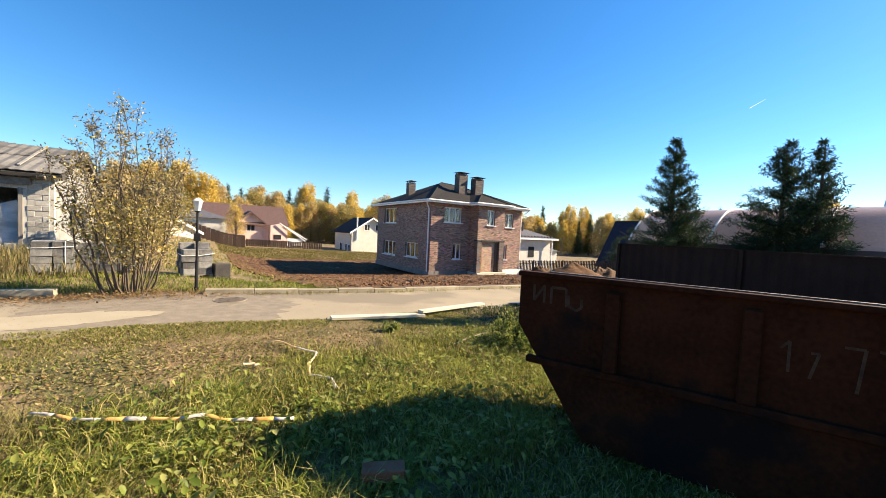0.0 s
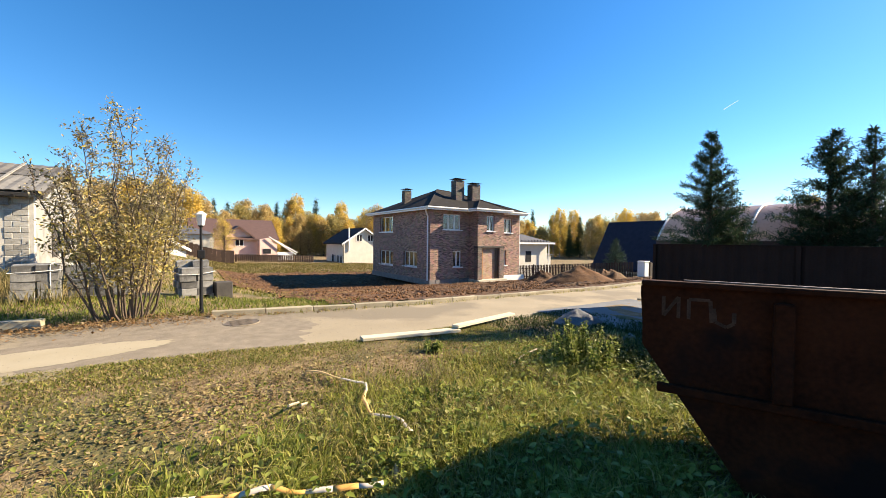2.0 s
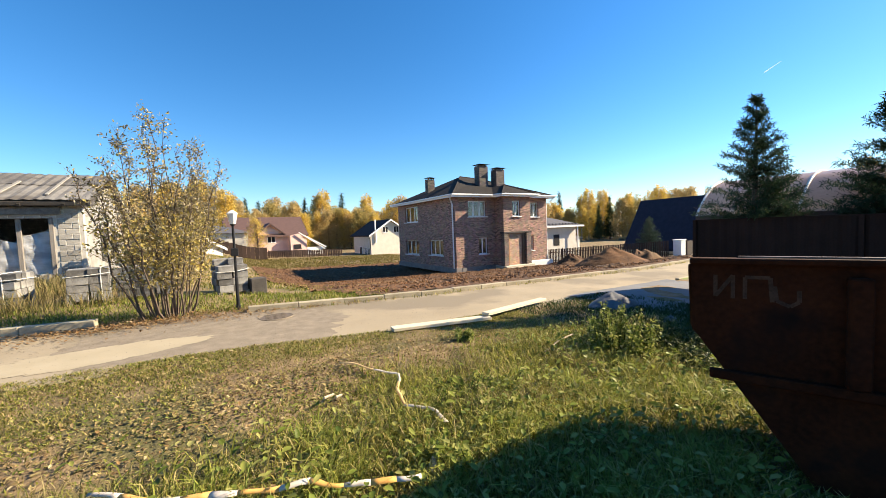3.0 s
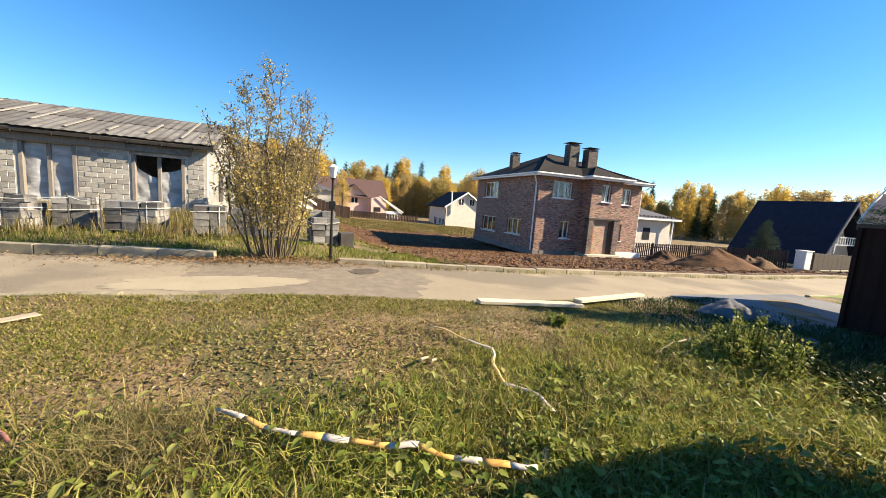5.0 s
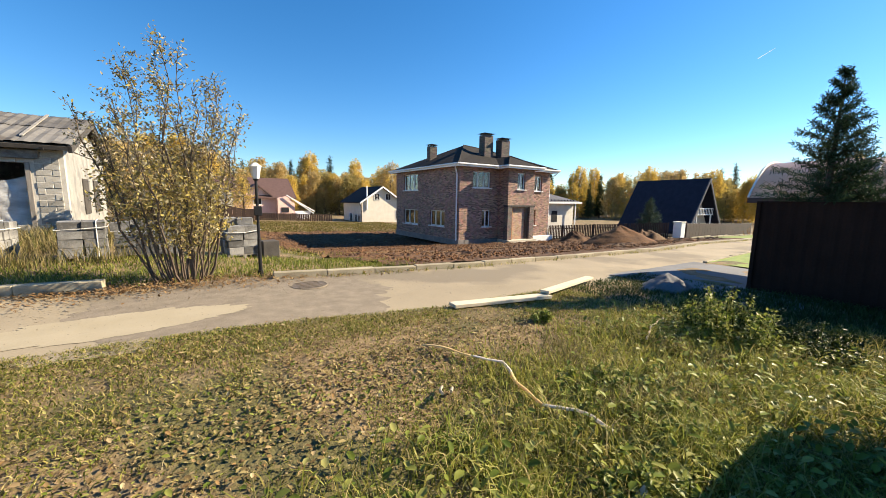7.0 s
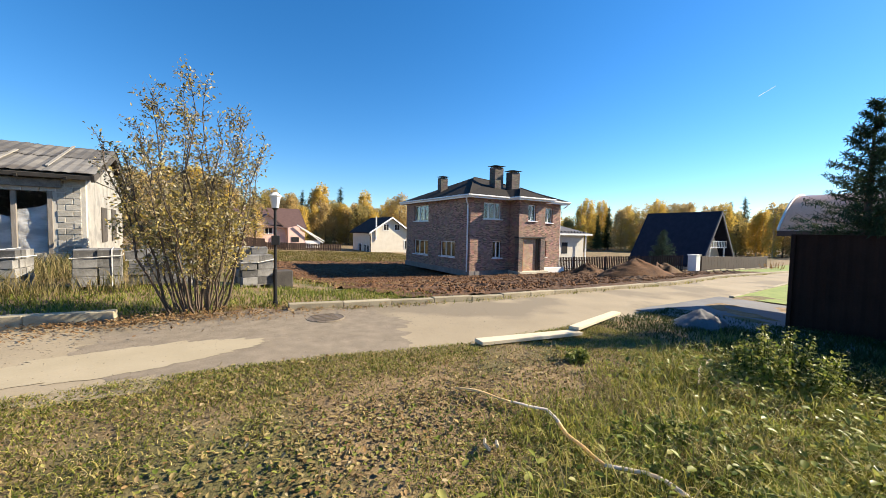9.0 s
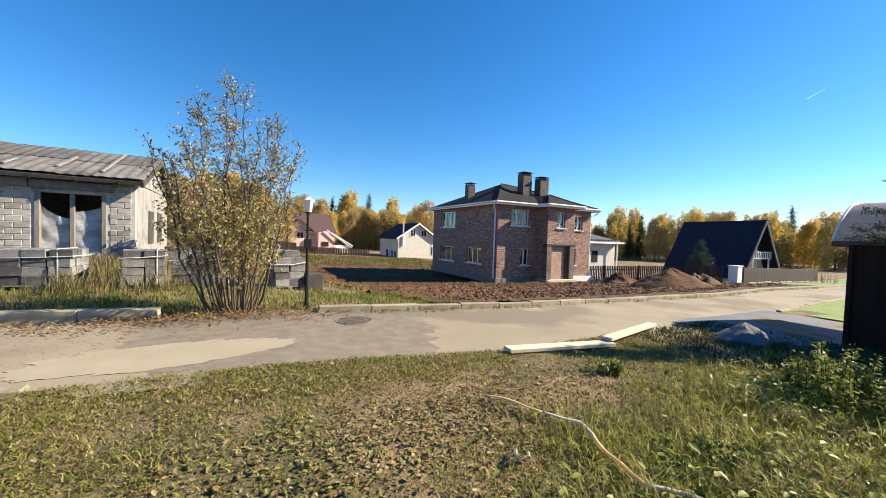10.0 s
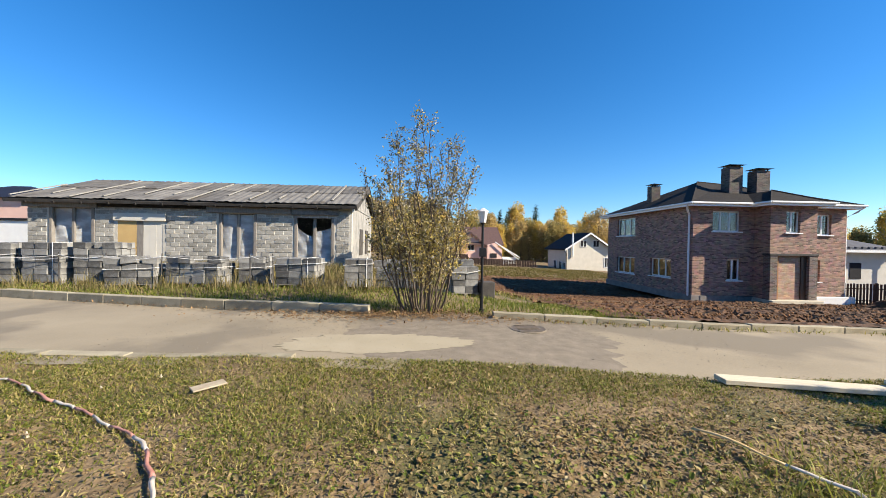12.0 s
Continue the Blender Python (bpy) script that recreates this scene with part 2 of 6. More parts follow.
M_DARKWOOD = pbr("dark_timber", (0.03, 0.027, 0.025), (0.09, 0.08, 0.07), 4, 0.85, 0.4, 40)
M_PLY = pbr("plywood_sheet", (0.45, 0.30, 0.12), (0.56, 0.39, 0.17), 2, 0.75, 0.1, 40)
M_DOOR = pbr("oak_door", (0.28, 0.13, 0.045), (0.40, 0.20, 0.075), 3, 0.5, 0.2, 40, stretch=(6, 6, 1))
M_DOORDK = pbr("dark_door", (0.05, 0.025, 0.014), (0.09, 0.045, 0.025), 3, 0.5, 0.2, 40)
M_FILM = film_mat("plastic_film")
M_STRAP = pbr("white_strap", (0.72, 0.71, 0.68), (0.84, 0.83, 0.80), 6, 0.5, 0.1, 40)
M_BARK = pbr("shrub_bark", (0.055, 0.040, 0.028), (0.14, 0.105, 0.075), 8, 0.9, 0.6, 40)
M_BIRCH = pbr("birch_bark", (0.34, 0.31, 0.27), (0.62, 0.60, 0.55), 3, 0.8, 0.3, 20, stain=(0.06, 0.05, 0.045), stain_scale=2.5, stain_at=0.6)
M_POLY = pbr("bronze_polycarbonate", (0.52, 0.36, 0.28), (0.68, 0.50, 0.40), 1.5, 0.22, 0.05, 20, trans=0.35, spec=0.6)
# Sand grey darkened to carry the shade that should cover the heap
M_TARP = pbr("shaded_grey_sand", (0.075, 0.077, 0.085), (0.145, 0.15, 0.16), 3, 0.9, 0.6, 30)
M_STONE = pbr("pale_stone", (0.42, 0.37, 0.28), (0.58, 0.52, 0.42), 8, 0.9, 0.5, 50)
M_REDBRICK = pbr("red_brick", (0.22, 0.07, 0.035), (0.33, 0.12, 0.06), 8, 0.9, 0.5, 60)
M_TAPEW = pbr("tape_white", (0.60, 0.52, 0.44), (0.74, 0.66, 0.57), 6, 0.75, 0.2, 30, trans=0.2)
M_TAPEO = pbr("tape_orange", (0.68, 0.34, 0.08), (0.78, 0.48, 0.16), 6, 0.75, 0.2, 30, trans=0.2)
M_TAPER = pbr("tape_red", (0.42, 0.17, 0.13), (0.58, 0.32, 0.26), 6, 0.75, 0.2, 30, trans=0.2)
M_TAPEY = pbr("tape_cream", (0.66, 0.42, 0.15), (0.80, 0.62, 0.34), 6, 0.5, 0.2, 30, trans=0.2)
M_STICK = pbr("dry_stick", (0.30, 0.24, 0.16), (0.45, 0.38, 0.27), 8, 0.9, 0.3, 40)
M_IRON = pbr("cast_iron", (0.09, 0.072, 0.055), (0.20, 0.16, 0.12), 8, 0.7, 0.5, 60, metal=0.3)
# Dimness of the rooms behind the panes is put into this plaster colour
M_PLAST = pbr("dim_interior_plaster", (0.12, 0.115, 0.11), (0.18, 0.175, 0.165), 2, 0.9, 0.1, 30)
M_GLASS = glass_mat("window_glass")
M_GRASS = leaf_mat("grass_blades", [(0.06, 0.072, 0.012), (0.125, 0.14, 0.022), (0.20, 0.205, 0.036), (0.32, 0.27, 0.075), (0.46, 0.37, 0.17)], 0.55, 0.35)
M_GRASSDRY = leaf_mat("dry_grass", [(0.20, 0.16, 0.07), (0.30, 0.24, 0.11), (0.16, 0.13, 0.05), (0.10, 0.11, 0.03)], 0.6, 0.3)
M_WEED = leaf_mat("weed_leaves", [(0.075, 0.11, 0.018), (0.16, 0.20, 0.034), (0.26, 0.28, 0.06), (0.36, 0.34, 0.12)], 0.42, 0.4)
M_NETTLE_SHADE = leaf_mat("nettle_and_shaded_turf", [(0.02, 0.034, 0.009), (0.04, 0.06, 0.015), (0.075, 0.10, 0.026)], 0.5, 0.25)
M_LITTER = leaf_mat("fallen_leaves", [(0.09, 0.055, 0.024), (0.18, 0.13, 0.055), (0.27, 0.21, 0.085), (0.34, 0.27, 0.12), (0.12, 0.08, 0.035), (0.25, 0.15, 0.06), (0.42, 0.35, 0.20)], 0.7, 0.15)
M_YELLEAF = leaf_mat("yellowing_leaves", [(0.36, 0.27, 0.06), (0.50, 0.40, 0.12), (0.28, 0.23, 0.08), (0.17, 0.15, 0.055), (0.56, 0.50, 0.32)], 0.45, 0.4)
M_SILVERLEAF = leaf_mat("silvery_leaves", [(0.20, 0.16, 0.09), (0.50, 0.44, 0.31), (0.09, 0.07, 0.04), (0.36, 0.29, 0.14), (0.13, 0.10, 0.05)], 0.35, 0.3)
M_GOLD = leaf_mat("golden_crown", [(0.60, 0.42, 0.08), (0.70, 0.52, 0.12), (0.50, 0.36, 0.09), (0.64, 0.48, 0.17)], 0.7, 0.5)
M_OCHRE = leaf_mat("ochre_crown", [(0.50, 0.37, 0.15), (0.58, 0.44, 0.20), (0.40, 0.31, 0.14), (0.54, 0.38, 0.14)], 0.7, 0.5)
M_OLIVE = leaf_mat("olive_crown", [(0.34, 0.28, 0.10), (0.40, 0.33, 0.12), (0.26, 0.22, 0.09), (0.46, 0.34, 0.12)], 0.7, 0.5)
M_SPRUCE = leaf_mat("spruce_needles", [(0.018, 0.036, 0.018), (0.038, 0.066, 0.032), (0.065, 0.10, 0.048)], 0.6, 0.25)
M_RUSSET = leaf_mat("russet_leaves", [(0.30, 0.10, 0.03), (0.40, 0.20, 0.04), (0.22, 0.12, 0.03)], 0.6, 0.3)
M_CONTRAIL_GLOW = pbr("vapour_trail", (0.88, 0.88, 0.9), (0.95, 0.95, 0.96), 0.01, 1.0, 0.0, 0.1)
# Emission stands in for sunlight on the trail, which has no light itself
M_CONTRAIL_GLOW.node_tree.nodes["Principled BSDF"].inputs["Emission Color"].default_value = (0.9, 0.95, 1.0, 1)
M_CONTRAIL_GLOW.node_tree.nodes["Principled BSDF"].inputs["Emission Strength"].default_value = 0.25

# ---- mesh helpers ----
def finish(name, bm, material, parent=None, label="", smooth=False):
    me = bpy.data.meshes.new(name)
    bm.to_mesh(me)
    bm.free()
    me.materials.append(material)
    if smooth:
        for p in me.polygons:
            p.use_smooth = True
    ob = new(name, me)
    if parent:
        ob.parent = parent
    if label:
        ob["label"] = label
    return ob


def part(name, bm, material, parent, label="", smooth=False):
    return finish(name, bm, material, parent, label, smooth)


def thing(name, at, label, category, group="", kind="", turn=0.0):
    ob = new(name)
    ob.empty_display_size = 0.2
    ob.matrix_world = pose(*at, 0, 0, turn)
    return tagged(ob, label, category, group, kind)


def raw(name, verts, faces, material, parent=None, smooth=False):
    me = bpy.data.meshes.new(name)
    me.from_pydata(verts, [], faces)
    me.materials.append(material)
    if smooth:
        me.polygons.foreach_set("use_smooth", [True] * len(me.polygons))
    ob = new(name, me)
    if parent:
        ob.parent = parent
    return ob


def box(bm, x0, x1, y0, y1, z0, z1, m=None, bevel=0.0):
    vs = [bm.verts.new((x, y, z)) for x in (x0, x1) for y in (y0, y1) for z in (z0, z1)]
    for f in ((0, 1, 3, 2), (4, 6, 7, 5), (0, 4, 5, 1), (2, 3, 7, 6), (0, 2, 6, 4), (1, 5, 7, 3)):
        bm.faces.new([vs[i] for i in f])
    if bevel:
        edges = {e for v in vs for e in v.link_edges}
        out = bmesh.ops.bevel(bm, geom=list(edges), offset=bevel, segments=1, affect="EDGES")
        vs = list({v for v in out["verts"]} | {v for v in vs if v.is_valid})
    if m is not None:
        bmesh.ops.transform(bm, matrix=m, verts=vs)
    return vs


def boxed(x0, x1, y0, y1, z0, z1, m=None, bevel=0.0):
    bm = bmesh.new()
    box(bm, x0, x1, y0, y1, z0, z1, m, bevel)
    return bm


def prism(bm, pts, depth, m=None):
    """Polygon in x-z, pushed along y by depth."""
    a = [bm.verts.new((x, 0, z)) for x, z in pts]
    b = [bm.verts.new((x, depth, z)) for x, z in pts]
    bm.faces.new(a), bm.faces.new(b[::-1])
    k = len(pts)
    for i in range(k):
        bm.faces.new((a[(i + 1) % k], a[i], b[i], b[(i + 1) % k]))
    bmesh.ops.recalc_face_normals(bm, faces=bm.faces[:])
    if m is not None:
        bmesh.ops.transform(bm, matrix=m, verts=a + b)
    return a + b


def tube(bm, pts, radii, sides=6):
    """A tapered tube along pts."""
    rings = []
    for i, p in enumerate(pts):
        p = Vector(p)
        d = (Vector(pts[min(i + 1, len(pts) - 1)]) - Vector(pts[max(i - 1, 0)])).normalized()
        u = d.orthogonal().normalized()
        w = d.cross(u)
        r = radii[i] if hasattr(radii, "__len__") else radii
        rings.append([bm.verts.new(p + r * (math.cos(2 * math.pi * k / sides) * u + math.sin(2 * math.pi * k / sides) * w)) for k in range(sides)])
    for a, b in zip(rings, rings[1:]):
        for k in range(sides):
            bm.faces.new((a[k], a[(k + 1) % sides], b[(k + 1) % sides], b[k]))
    bm.faces.new(rings[0][::-1]), bm.faces.new(rings[-1])


def wall_cells(bm, u0, u1, z0, z1, holes, put):
    """Fills u-z with boxes round the holes (u0, u1, z0, z1)."""
    us = sorted({u0, u1, *(h[i] for h in holes for i in (0, 1))})
    zs = sorted({z0, z1, *(h[i] for h in holes for i in (2, 3))})
    for a, b in zip(us, us[1:]):
        for c, d in zip(zs, zs[1:]):
            if not any(h[0] <= a and b <= h[1] and h[2] <= c and d <= h[3] for h in holes):
                put(bm, a, b, c, d)
    bmesh.ops.remove_doubles(bm, verts=bm.verts[:], dist=0.0005)


# ---- lie of the land ----
FAR_EDGE = ((-60, -25, -20, -16, -10, 0, 7, 20, 60), (-3.0, -11.8, -13.0, -13.5, -13.9, -13.5, -12.5, -11.9, -10.0))
NEAR_EDGE = ((-60, -25, -20, -16, -12, -8.7, -2, 7.6, 20, 60), (-12, -15.4, -16.0, -16.15, -16.6, -16.4, -16.1, -15.1, -14.5, -13.0))
far_edge = lambda x: float(np.interp(x, *FAR_EDGE))
near_edge = lambda x: float(np.interp(x, *NEAR_EDGE))


def ease(a, b, x):
    u = min(1.0, max(0.0, (x - a) / (b - a)))
    return u * u * (3 - 2 * u)


def land(x, y):
    d = max(0.0, y - far_edge(x) - 0.8)
    z = -0.03 * min(45.0, max(0.0, x + 15)) - ease(-18, -10, x) * min(0.1 * d, 1.6)
    return z + 0.08 * ease(0.5, 2.5, d) * (1 - ease(-16, -12, x))


def rough_land(x, y):
    z = land(x, y)
    if y < near_edge(x) - 0.1:
        z += 0.035 + 0.05 * noise.noise((x * 0.7, y * 0.7, 0)) + 0.02 * noise.noise((x * 3, y * 3, 4))
    return z

# ---- ground, road ----
def spread(near, far, step, ends):
    """Even steps from near to far, then growing steps out to the ends."""
    mid = list(np.arange(near, far + 0.01, step))
    lo, hi, s = [], [], step
    a, b = near, far
    while a > ends[0] or b < ends[1]:
        s *= 1.35
        a, b = a - s, b + s
        lo.append(a), hi.append(b)
    return lo[::-1] + mid + hi


def sheet(name, xs, ys, zf, material, keep=None, smooth=True):
    verts = [(x, y, zf(x, y)) for x in xs for y in ys]
    k = len(ys)
    faces = []
    for i in range(len(xs) - 1):
        for j in range(k - 1):
            if keep is None or keep((xs[i] + xs[i + 1]) / 2, (ys[j] + ys[j + 1]) / 2):
                faces.append((i * k + j, (i + 1) * k + j, (i + 1) * k + j + 1, i * k + j + 1))
    return raw(name, verts, faces, material, smooth=smooth)


ground = sheet("ground", spread(-32, 12, 0.25, (-1800, 1800)), spread(-27, 4, 0.22, (-1800, 1800)),
               lambda x, y: rough_land(x, y) - (0.06 if near_edge(x) - 0.02 < y < far_edge(x) - 0.1 else 0.0), M_SOIL)
tagged(ground, "mottled brown and green autumn turf with bare soil", "ground", kind="structure")


def strip(name, lo, hi, x0, x1, dx, lift, material, rows=6, label="", wob=0.0, category="road"):
    """A band between two edge lines that follows the land."""
    verts, faces = [], []
    xs = np.arange(x0, x1 + 0.01, dx)
    for x in xs:
        a, b = lo(x), hi(x)
        if wob:
            a += wob * noise.noise((x * 1.3, 3, 0)) + wob * 0.6 * noise.noise((x * 5, 3, 0))
            b += wob * noise.noise((x * 1.3, 9, 0)) + wob * 0.6 * noise.noise((x * 5, 9, 0))
        for j in range(rows):
            y = a + (b - a) * j / (rows - 1)
            verts.append((x, y, land(x, y) + lift))
    for i in range(len(xs) - 1):
        for j in range(rows - 1):
            faces.append((i * rows + j, (i + 1) * rows + j, (i + 1) * rows + j + 1, i * rows + j + 1))
    ob = raw(name, verts, faces, material, smooth=True)
    return tagged(ob, label, category, kind="structure")


strip("road", lambda x: near_edge(x) - 0.4, far_edge, -45, 60, 0.25, 0.02, M_ROAD, 12, "pale sandy village road with worn surface", 0.1)


def blob(name, cx, cy, rx, ry, lift, material, label, category, turn=0.0, seed=0.0, kind="structure"):
    """An uneven flat patch that lies on the land."""
    bm = bmesh.new()
    c, rows = bm.verts.new((cx, cy, land(cx, cy) + lift)), []
    for k in range(160):
        a = 2 * math.pi * k / 160
        r = 1 + 0.25 * noise.noise((math.cos(a) * 1.5, math.sin(a) * 1.5, seed)) + 0.16 * noise.noise((math.cos(a) * 6, math.sin(a) * 6, seed)) + 0.10 * noise.noise((math.cos(a) * 22, math.sin(a) * 22, seed))
        p = Matrix.Rotation(turn, 2) @ Vector((rx * r * math.cos(a), ry * r * math.sin(a)))
        rows.append([bm.verts.new((cx + p.x * f, cy + p.y * f, land(cx + p.x * f, cy + p.y * f) + lift)) for f in (0.15, 0.3, 0.45, 0.6, 0.75, 0.88, 1.0)])
    for k in range(160):
        a, b = rows[k], rows[(k + 1) % 160]
        bm.faces.new((c, a[0], b[0]))
        for j in range(6):
            bm.faces.new((a[j], a[j + 1], b[j + 1], b[j]))
    return tagged(finish(name, bm, material), label, category, kind=kind)


blob("road_gravel", -14.55, -15.0, 2.1, 1.75, 0.0225, M_GRAVEL, "broken gravelly stretch of the road", "road", -0.02, 1)
blob("road_patch", -16.25, -15.5, 1.4, 0.46, 0.0255, M_PATCH, "pale sandy patch on the road", "road", 0.05, 5)
strip("driveway", lambda x: -19.5, lambda x: near_edge(x) + 0.25, -7.2, -2.1, 0.3, 0.045, M_ASPH, 8, "grey asphalt driveway joining the road", 0.05)
strip("lawn", lambda x: -19.5, lambda x: near_edge(x) + 0.0, -1.9, 16, 0.4, 0.06, pbr("mown_lawn", (0.10, 0.16, 0.025), (0.23, 0.28, 0.06), 3, 0.9, 0.5, 60, coord="World"), 8, "bright mown green lawn beside the drive", 0.05, "lawn")
strip("lawn", lambda x: far_edge(x) + 0.3, lambda x: far_edge(x) + 4.2, 15, 42, 0.6, 0.05, bpy.data.materials["mown_lawn"], 5, "mown grass strip along the road", 0.1, "lawn")


# dug-over yard round the brick house
def yard_z(x, y):
    k = 0.3 + 0.7 * ease(0.5, 2.0, y - far_edge(x))
    return land(x, y) + 0.05 + k * (0.09 * noise.noise((x * 0.9, y * 0.9, 0)) + 0.07 * noise.noise((x * 2.6, y * 2.6, 2)) + 0.09 * noise.noise((x * 5.5, y * 5.5, 5)) + 0.06 * noise.noise((x * 11, y * 11, 8)))


sheet("dug_yard", np.arange(-12.5, 17.01, 0.115), np.arange(-13.2, 18.01, 0.125), yard_z, M_DIRT,
      lambda x, y: y > far_edge(x) + 0.45 + 0.2 * noise.noise((x, 0, 3)) and x > -11.6 + 0.09 * (y + 13) ** 1.0 * -0.4 + 0.7 * noise.noise((y * 0.6, 0, 7)) + 0.25 * noise.noise((y * 3, 1, 7)) - 0.1 * max(0, y) and y < 16.5 + noise.noise((x * 0.5, 2, 2)) * 3, smooth=False)
tagged(bpy.data.objects["dug_yard"], "freshly dug reddish brown earth in clods", "earth", kind="structure")


# ---- kerbs ----
def kerb_run(name, edge, x0, x1, off, width, height, lift, label, skip=()):
    root = thing(name, (0, 0, 0), label, "kerb", kind="structure")
    bm = boxed(-0.496, 0.496, -width / 2, width / 2, -0.15, height, bevel=0.012)
    first, x, i = part("kerb_stone", bm, M_KERB, root), x0, 0
    me = first.data
    while x < x1:
        ya, yb = edge(x) + off, edge(x + 1) + off
        a = math.atan2(yb - ya, 1)
        ob = first if i == 0 else new("kerb_stone", me)
        ob.parent = root
        mx, my = x + 0.5 * math.cos(a), (ya + yb) / 2
        ob.matrix_world = pose(mx, my, land(mx, edge(mx)) + lift + random.uniform(-0.012, 0.012), random.uniform(-1, 1), -math.degrees(math.atan(land(mx + 0.5, edge(mx)) - land(mx - 0.5, edge(mx)))) + random.uniform(-0.5, 0.5), math.degrees(a) + random.uniform(-0.6, 0.6))
        x, i = x + math.cos(a) * 1.0, i + 1
    return root


kerb_run("kerb_run", far_edge, -40, -16.9, 0.08, 0.17, 0.2, 0.0, "weathered concrete kerb stones along the verge")
kerb_run("kerb_run", far_edge, -14.2, 34, 0.08, 0.17, 0.13, 0.0, "weathered concrete kerb stones beside the dug yard")
kerb_run("kerb_run", near_edge, -36, -17.2, -0.05, 0.15, 0.05, 0.0, "low concrete edging stones sunk in the turf")
kerb_run("kerb_run", lambda x: near_edge(x) + 0.02, -1.9, 14, -0.02, 0.12, 0.09, 0.0, "dark edging round the lawn")

# ---- brick house ----
H = thing("brick_house", (0, 0, -1.75), "two-storey brown brick house with white windows and dark hipped roof", "house")
HZ = 1.75


def house_walls():
    """Walls of the house with its openings; z counted from the base."""
    g = lambda z: z + HZ
    th = 0.4
    left = [(5.95, 8.5, g(2.28), g(3.64)), (5.95, 8.5, g(-0.6), g(0.65)), (1.88, 4.04, g(-0.5), g(0.70))]
    front = [(1.17, 2.86, g(2.42), g(3.62)), (2.09, 2.93, g(-0.45), g(0.8))]
    bay = [(4.63, 5.46, g(2.36), g(3.58)), (4.14, 6.0, g(-1.42), g(1.06))]
    right = [(7.5, 8.46, g(2.31), g(3.52)), (7.4, 7.82, g(-0.48), g(0.8))]
    zb, zt = g(-1.35), g(3.98)
    bm = bmesh.new()
    wall_cells(bm, 0, 10.0, zb, zt, left, lambda b, a, c, d, e: box(b, 0, th, a, c, d, e))
    part("wall", bm, M_BRICK, H, "brown mottled brick wall")
    bm = bmesh.new()
    wall_cells(bm, th, 3.72, zb, zt, front, lambda b, a, c, d, e: box(b, a, c, 0, th, d, e))
    part("wall", bm, M_BRICK, H, "brown mottled brick wall")
    # entrance bay: upper storey on two pillars, the porch below open to the front and the side
    bm = bmesh.new()
    wall_cells(bm, 3.72, 6.46, g(1.06), zt, bay[:1], lambda b, a, c, d, e: box(b, a, c, -1.0, -0.65, d, e))
    box(bm, 3.72, 4.07, -0.65, 0.0, g(-1.42), zt), box(bm, 6.11, 6.46, -0.65, 0.0, g(-1.42), zt)
    part("wall", bm, M_BRICK, H, "brown mottled brick wall of the entrance bay")
    bm = bmesh.new()
    wall_cells(bm, 6.46, 9.0, zb, zt, right, lambda b, a, c, d, e: box(b, a, c, 0, th, d, e))
    part("wall", bm, M_BRICK, H, "brown mottled brick wall")
    bm = bmesh.new()
    box(bm, 9.0, 9.4, 0, 10, zb, zt), box(bm, 0.4, 9.0, 9.6, 10, zb, zt)
    part("wall", bm, M_BRICK, H, "brown mottled brick wall")
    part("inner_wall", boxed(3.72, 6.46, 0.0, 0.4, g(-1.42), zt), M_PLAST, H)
    part("porch_wall", boxed(4.07, 6.11, -0.85, -0.652, g(-1.42), g(1.06)), M_TANBRICK, H, "tan brick back wall of the porch")
    bm = bmesh.new()
    box(bm, 0.4, 9.0, 0.4, 9.6, g(0.85), g(1.1)), box(bm, 0.4, 9.0, 0.45, 9.6, g(-1.4), g(-1.25))
    box(bm, 4.0, 4.15, 1.05, 9.5, g(-1.2), g(3.8)), box(bm, 0.45, 8.9, 5.0, 5.15, g(-1.2), g(3.8))
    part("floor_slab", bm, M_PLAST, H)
    # plinth
    bm = bmesh.new()
    box(bm, -0.08, 0.45, -0.08, 10.08, 0, g(-1.35)), box(bm, 0.45, 1.55, -0.10, 0.4, 0, g(-1.36)), box(bm, 2.75, 3.65, -0.06, 0.4, 0.02, g(-1.4)), box(bm, 1.55, 2.75, 0.02, 0.4, 0.0, g(-1.355))
    part("plinth", bm, M_PLINTH, H, "grey stone plinth")
    part("plinth", boxed(6.7, 9.75, -0.3, 0.2, 0.0 - 0.2, g(-1.36), bevel=0.02), M_WHITE, H, "unfinished white insulated plinth")
    part("step", boxed(3.4, 7.1, -2.1, -1.2, -0.5, g(-1.62), bevel=0.02), M_STONE, H, "pale stone porch step")
    part("step", boxed(3.6, 6.6, -1.35, 0.0, -0.3, g(-1.43), bevel=0.02), M_STONE, H, "pale stone porch step")
    # porch pillars and lintel
    part("pillar", boxed(3.70, 4.14, -1.06, -0.62, g(-1.43), g(1.06), bevel=0.01), M_BRICKGREY, H, "dark grey brick porch pillar")
    part("pillar", boxed(6.0, 6.5, -1.06, -0.62, g(-1.43), g(1.06), bevel=0.01), M_BRICKGREY, H, "dark grey brick porch pillar")
    part("lintel", boxed(3.66, 6.54, -1.09, -0.6, g(1.06), g(1.18), bevel=0.01), M_DARKWOOD, H, "dark lintel over the porch")
    part("door_jamb", boxed(4.16, 4.34, -0.92, -0.854, g(-1.42), g(0.98), bevel=0.01), M_DOOR, H, "oak door jamb on the porch wall")
    part("door", boxed(5.66, 5.98, -0.92, -0.854, g(-1.42), g(1.0), bevel=0.01), M_DOORDK, H, "brown wooden front door")
    return left, front, bay, right


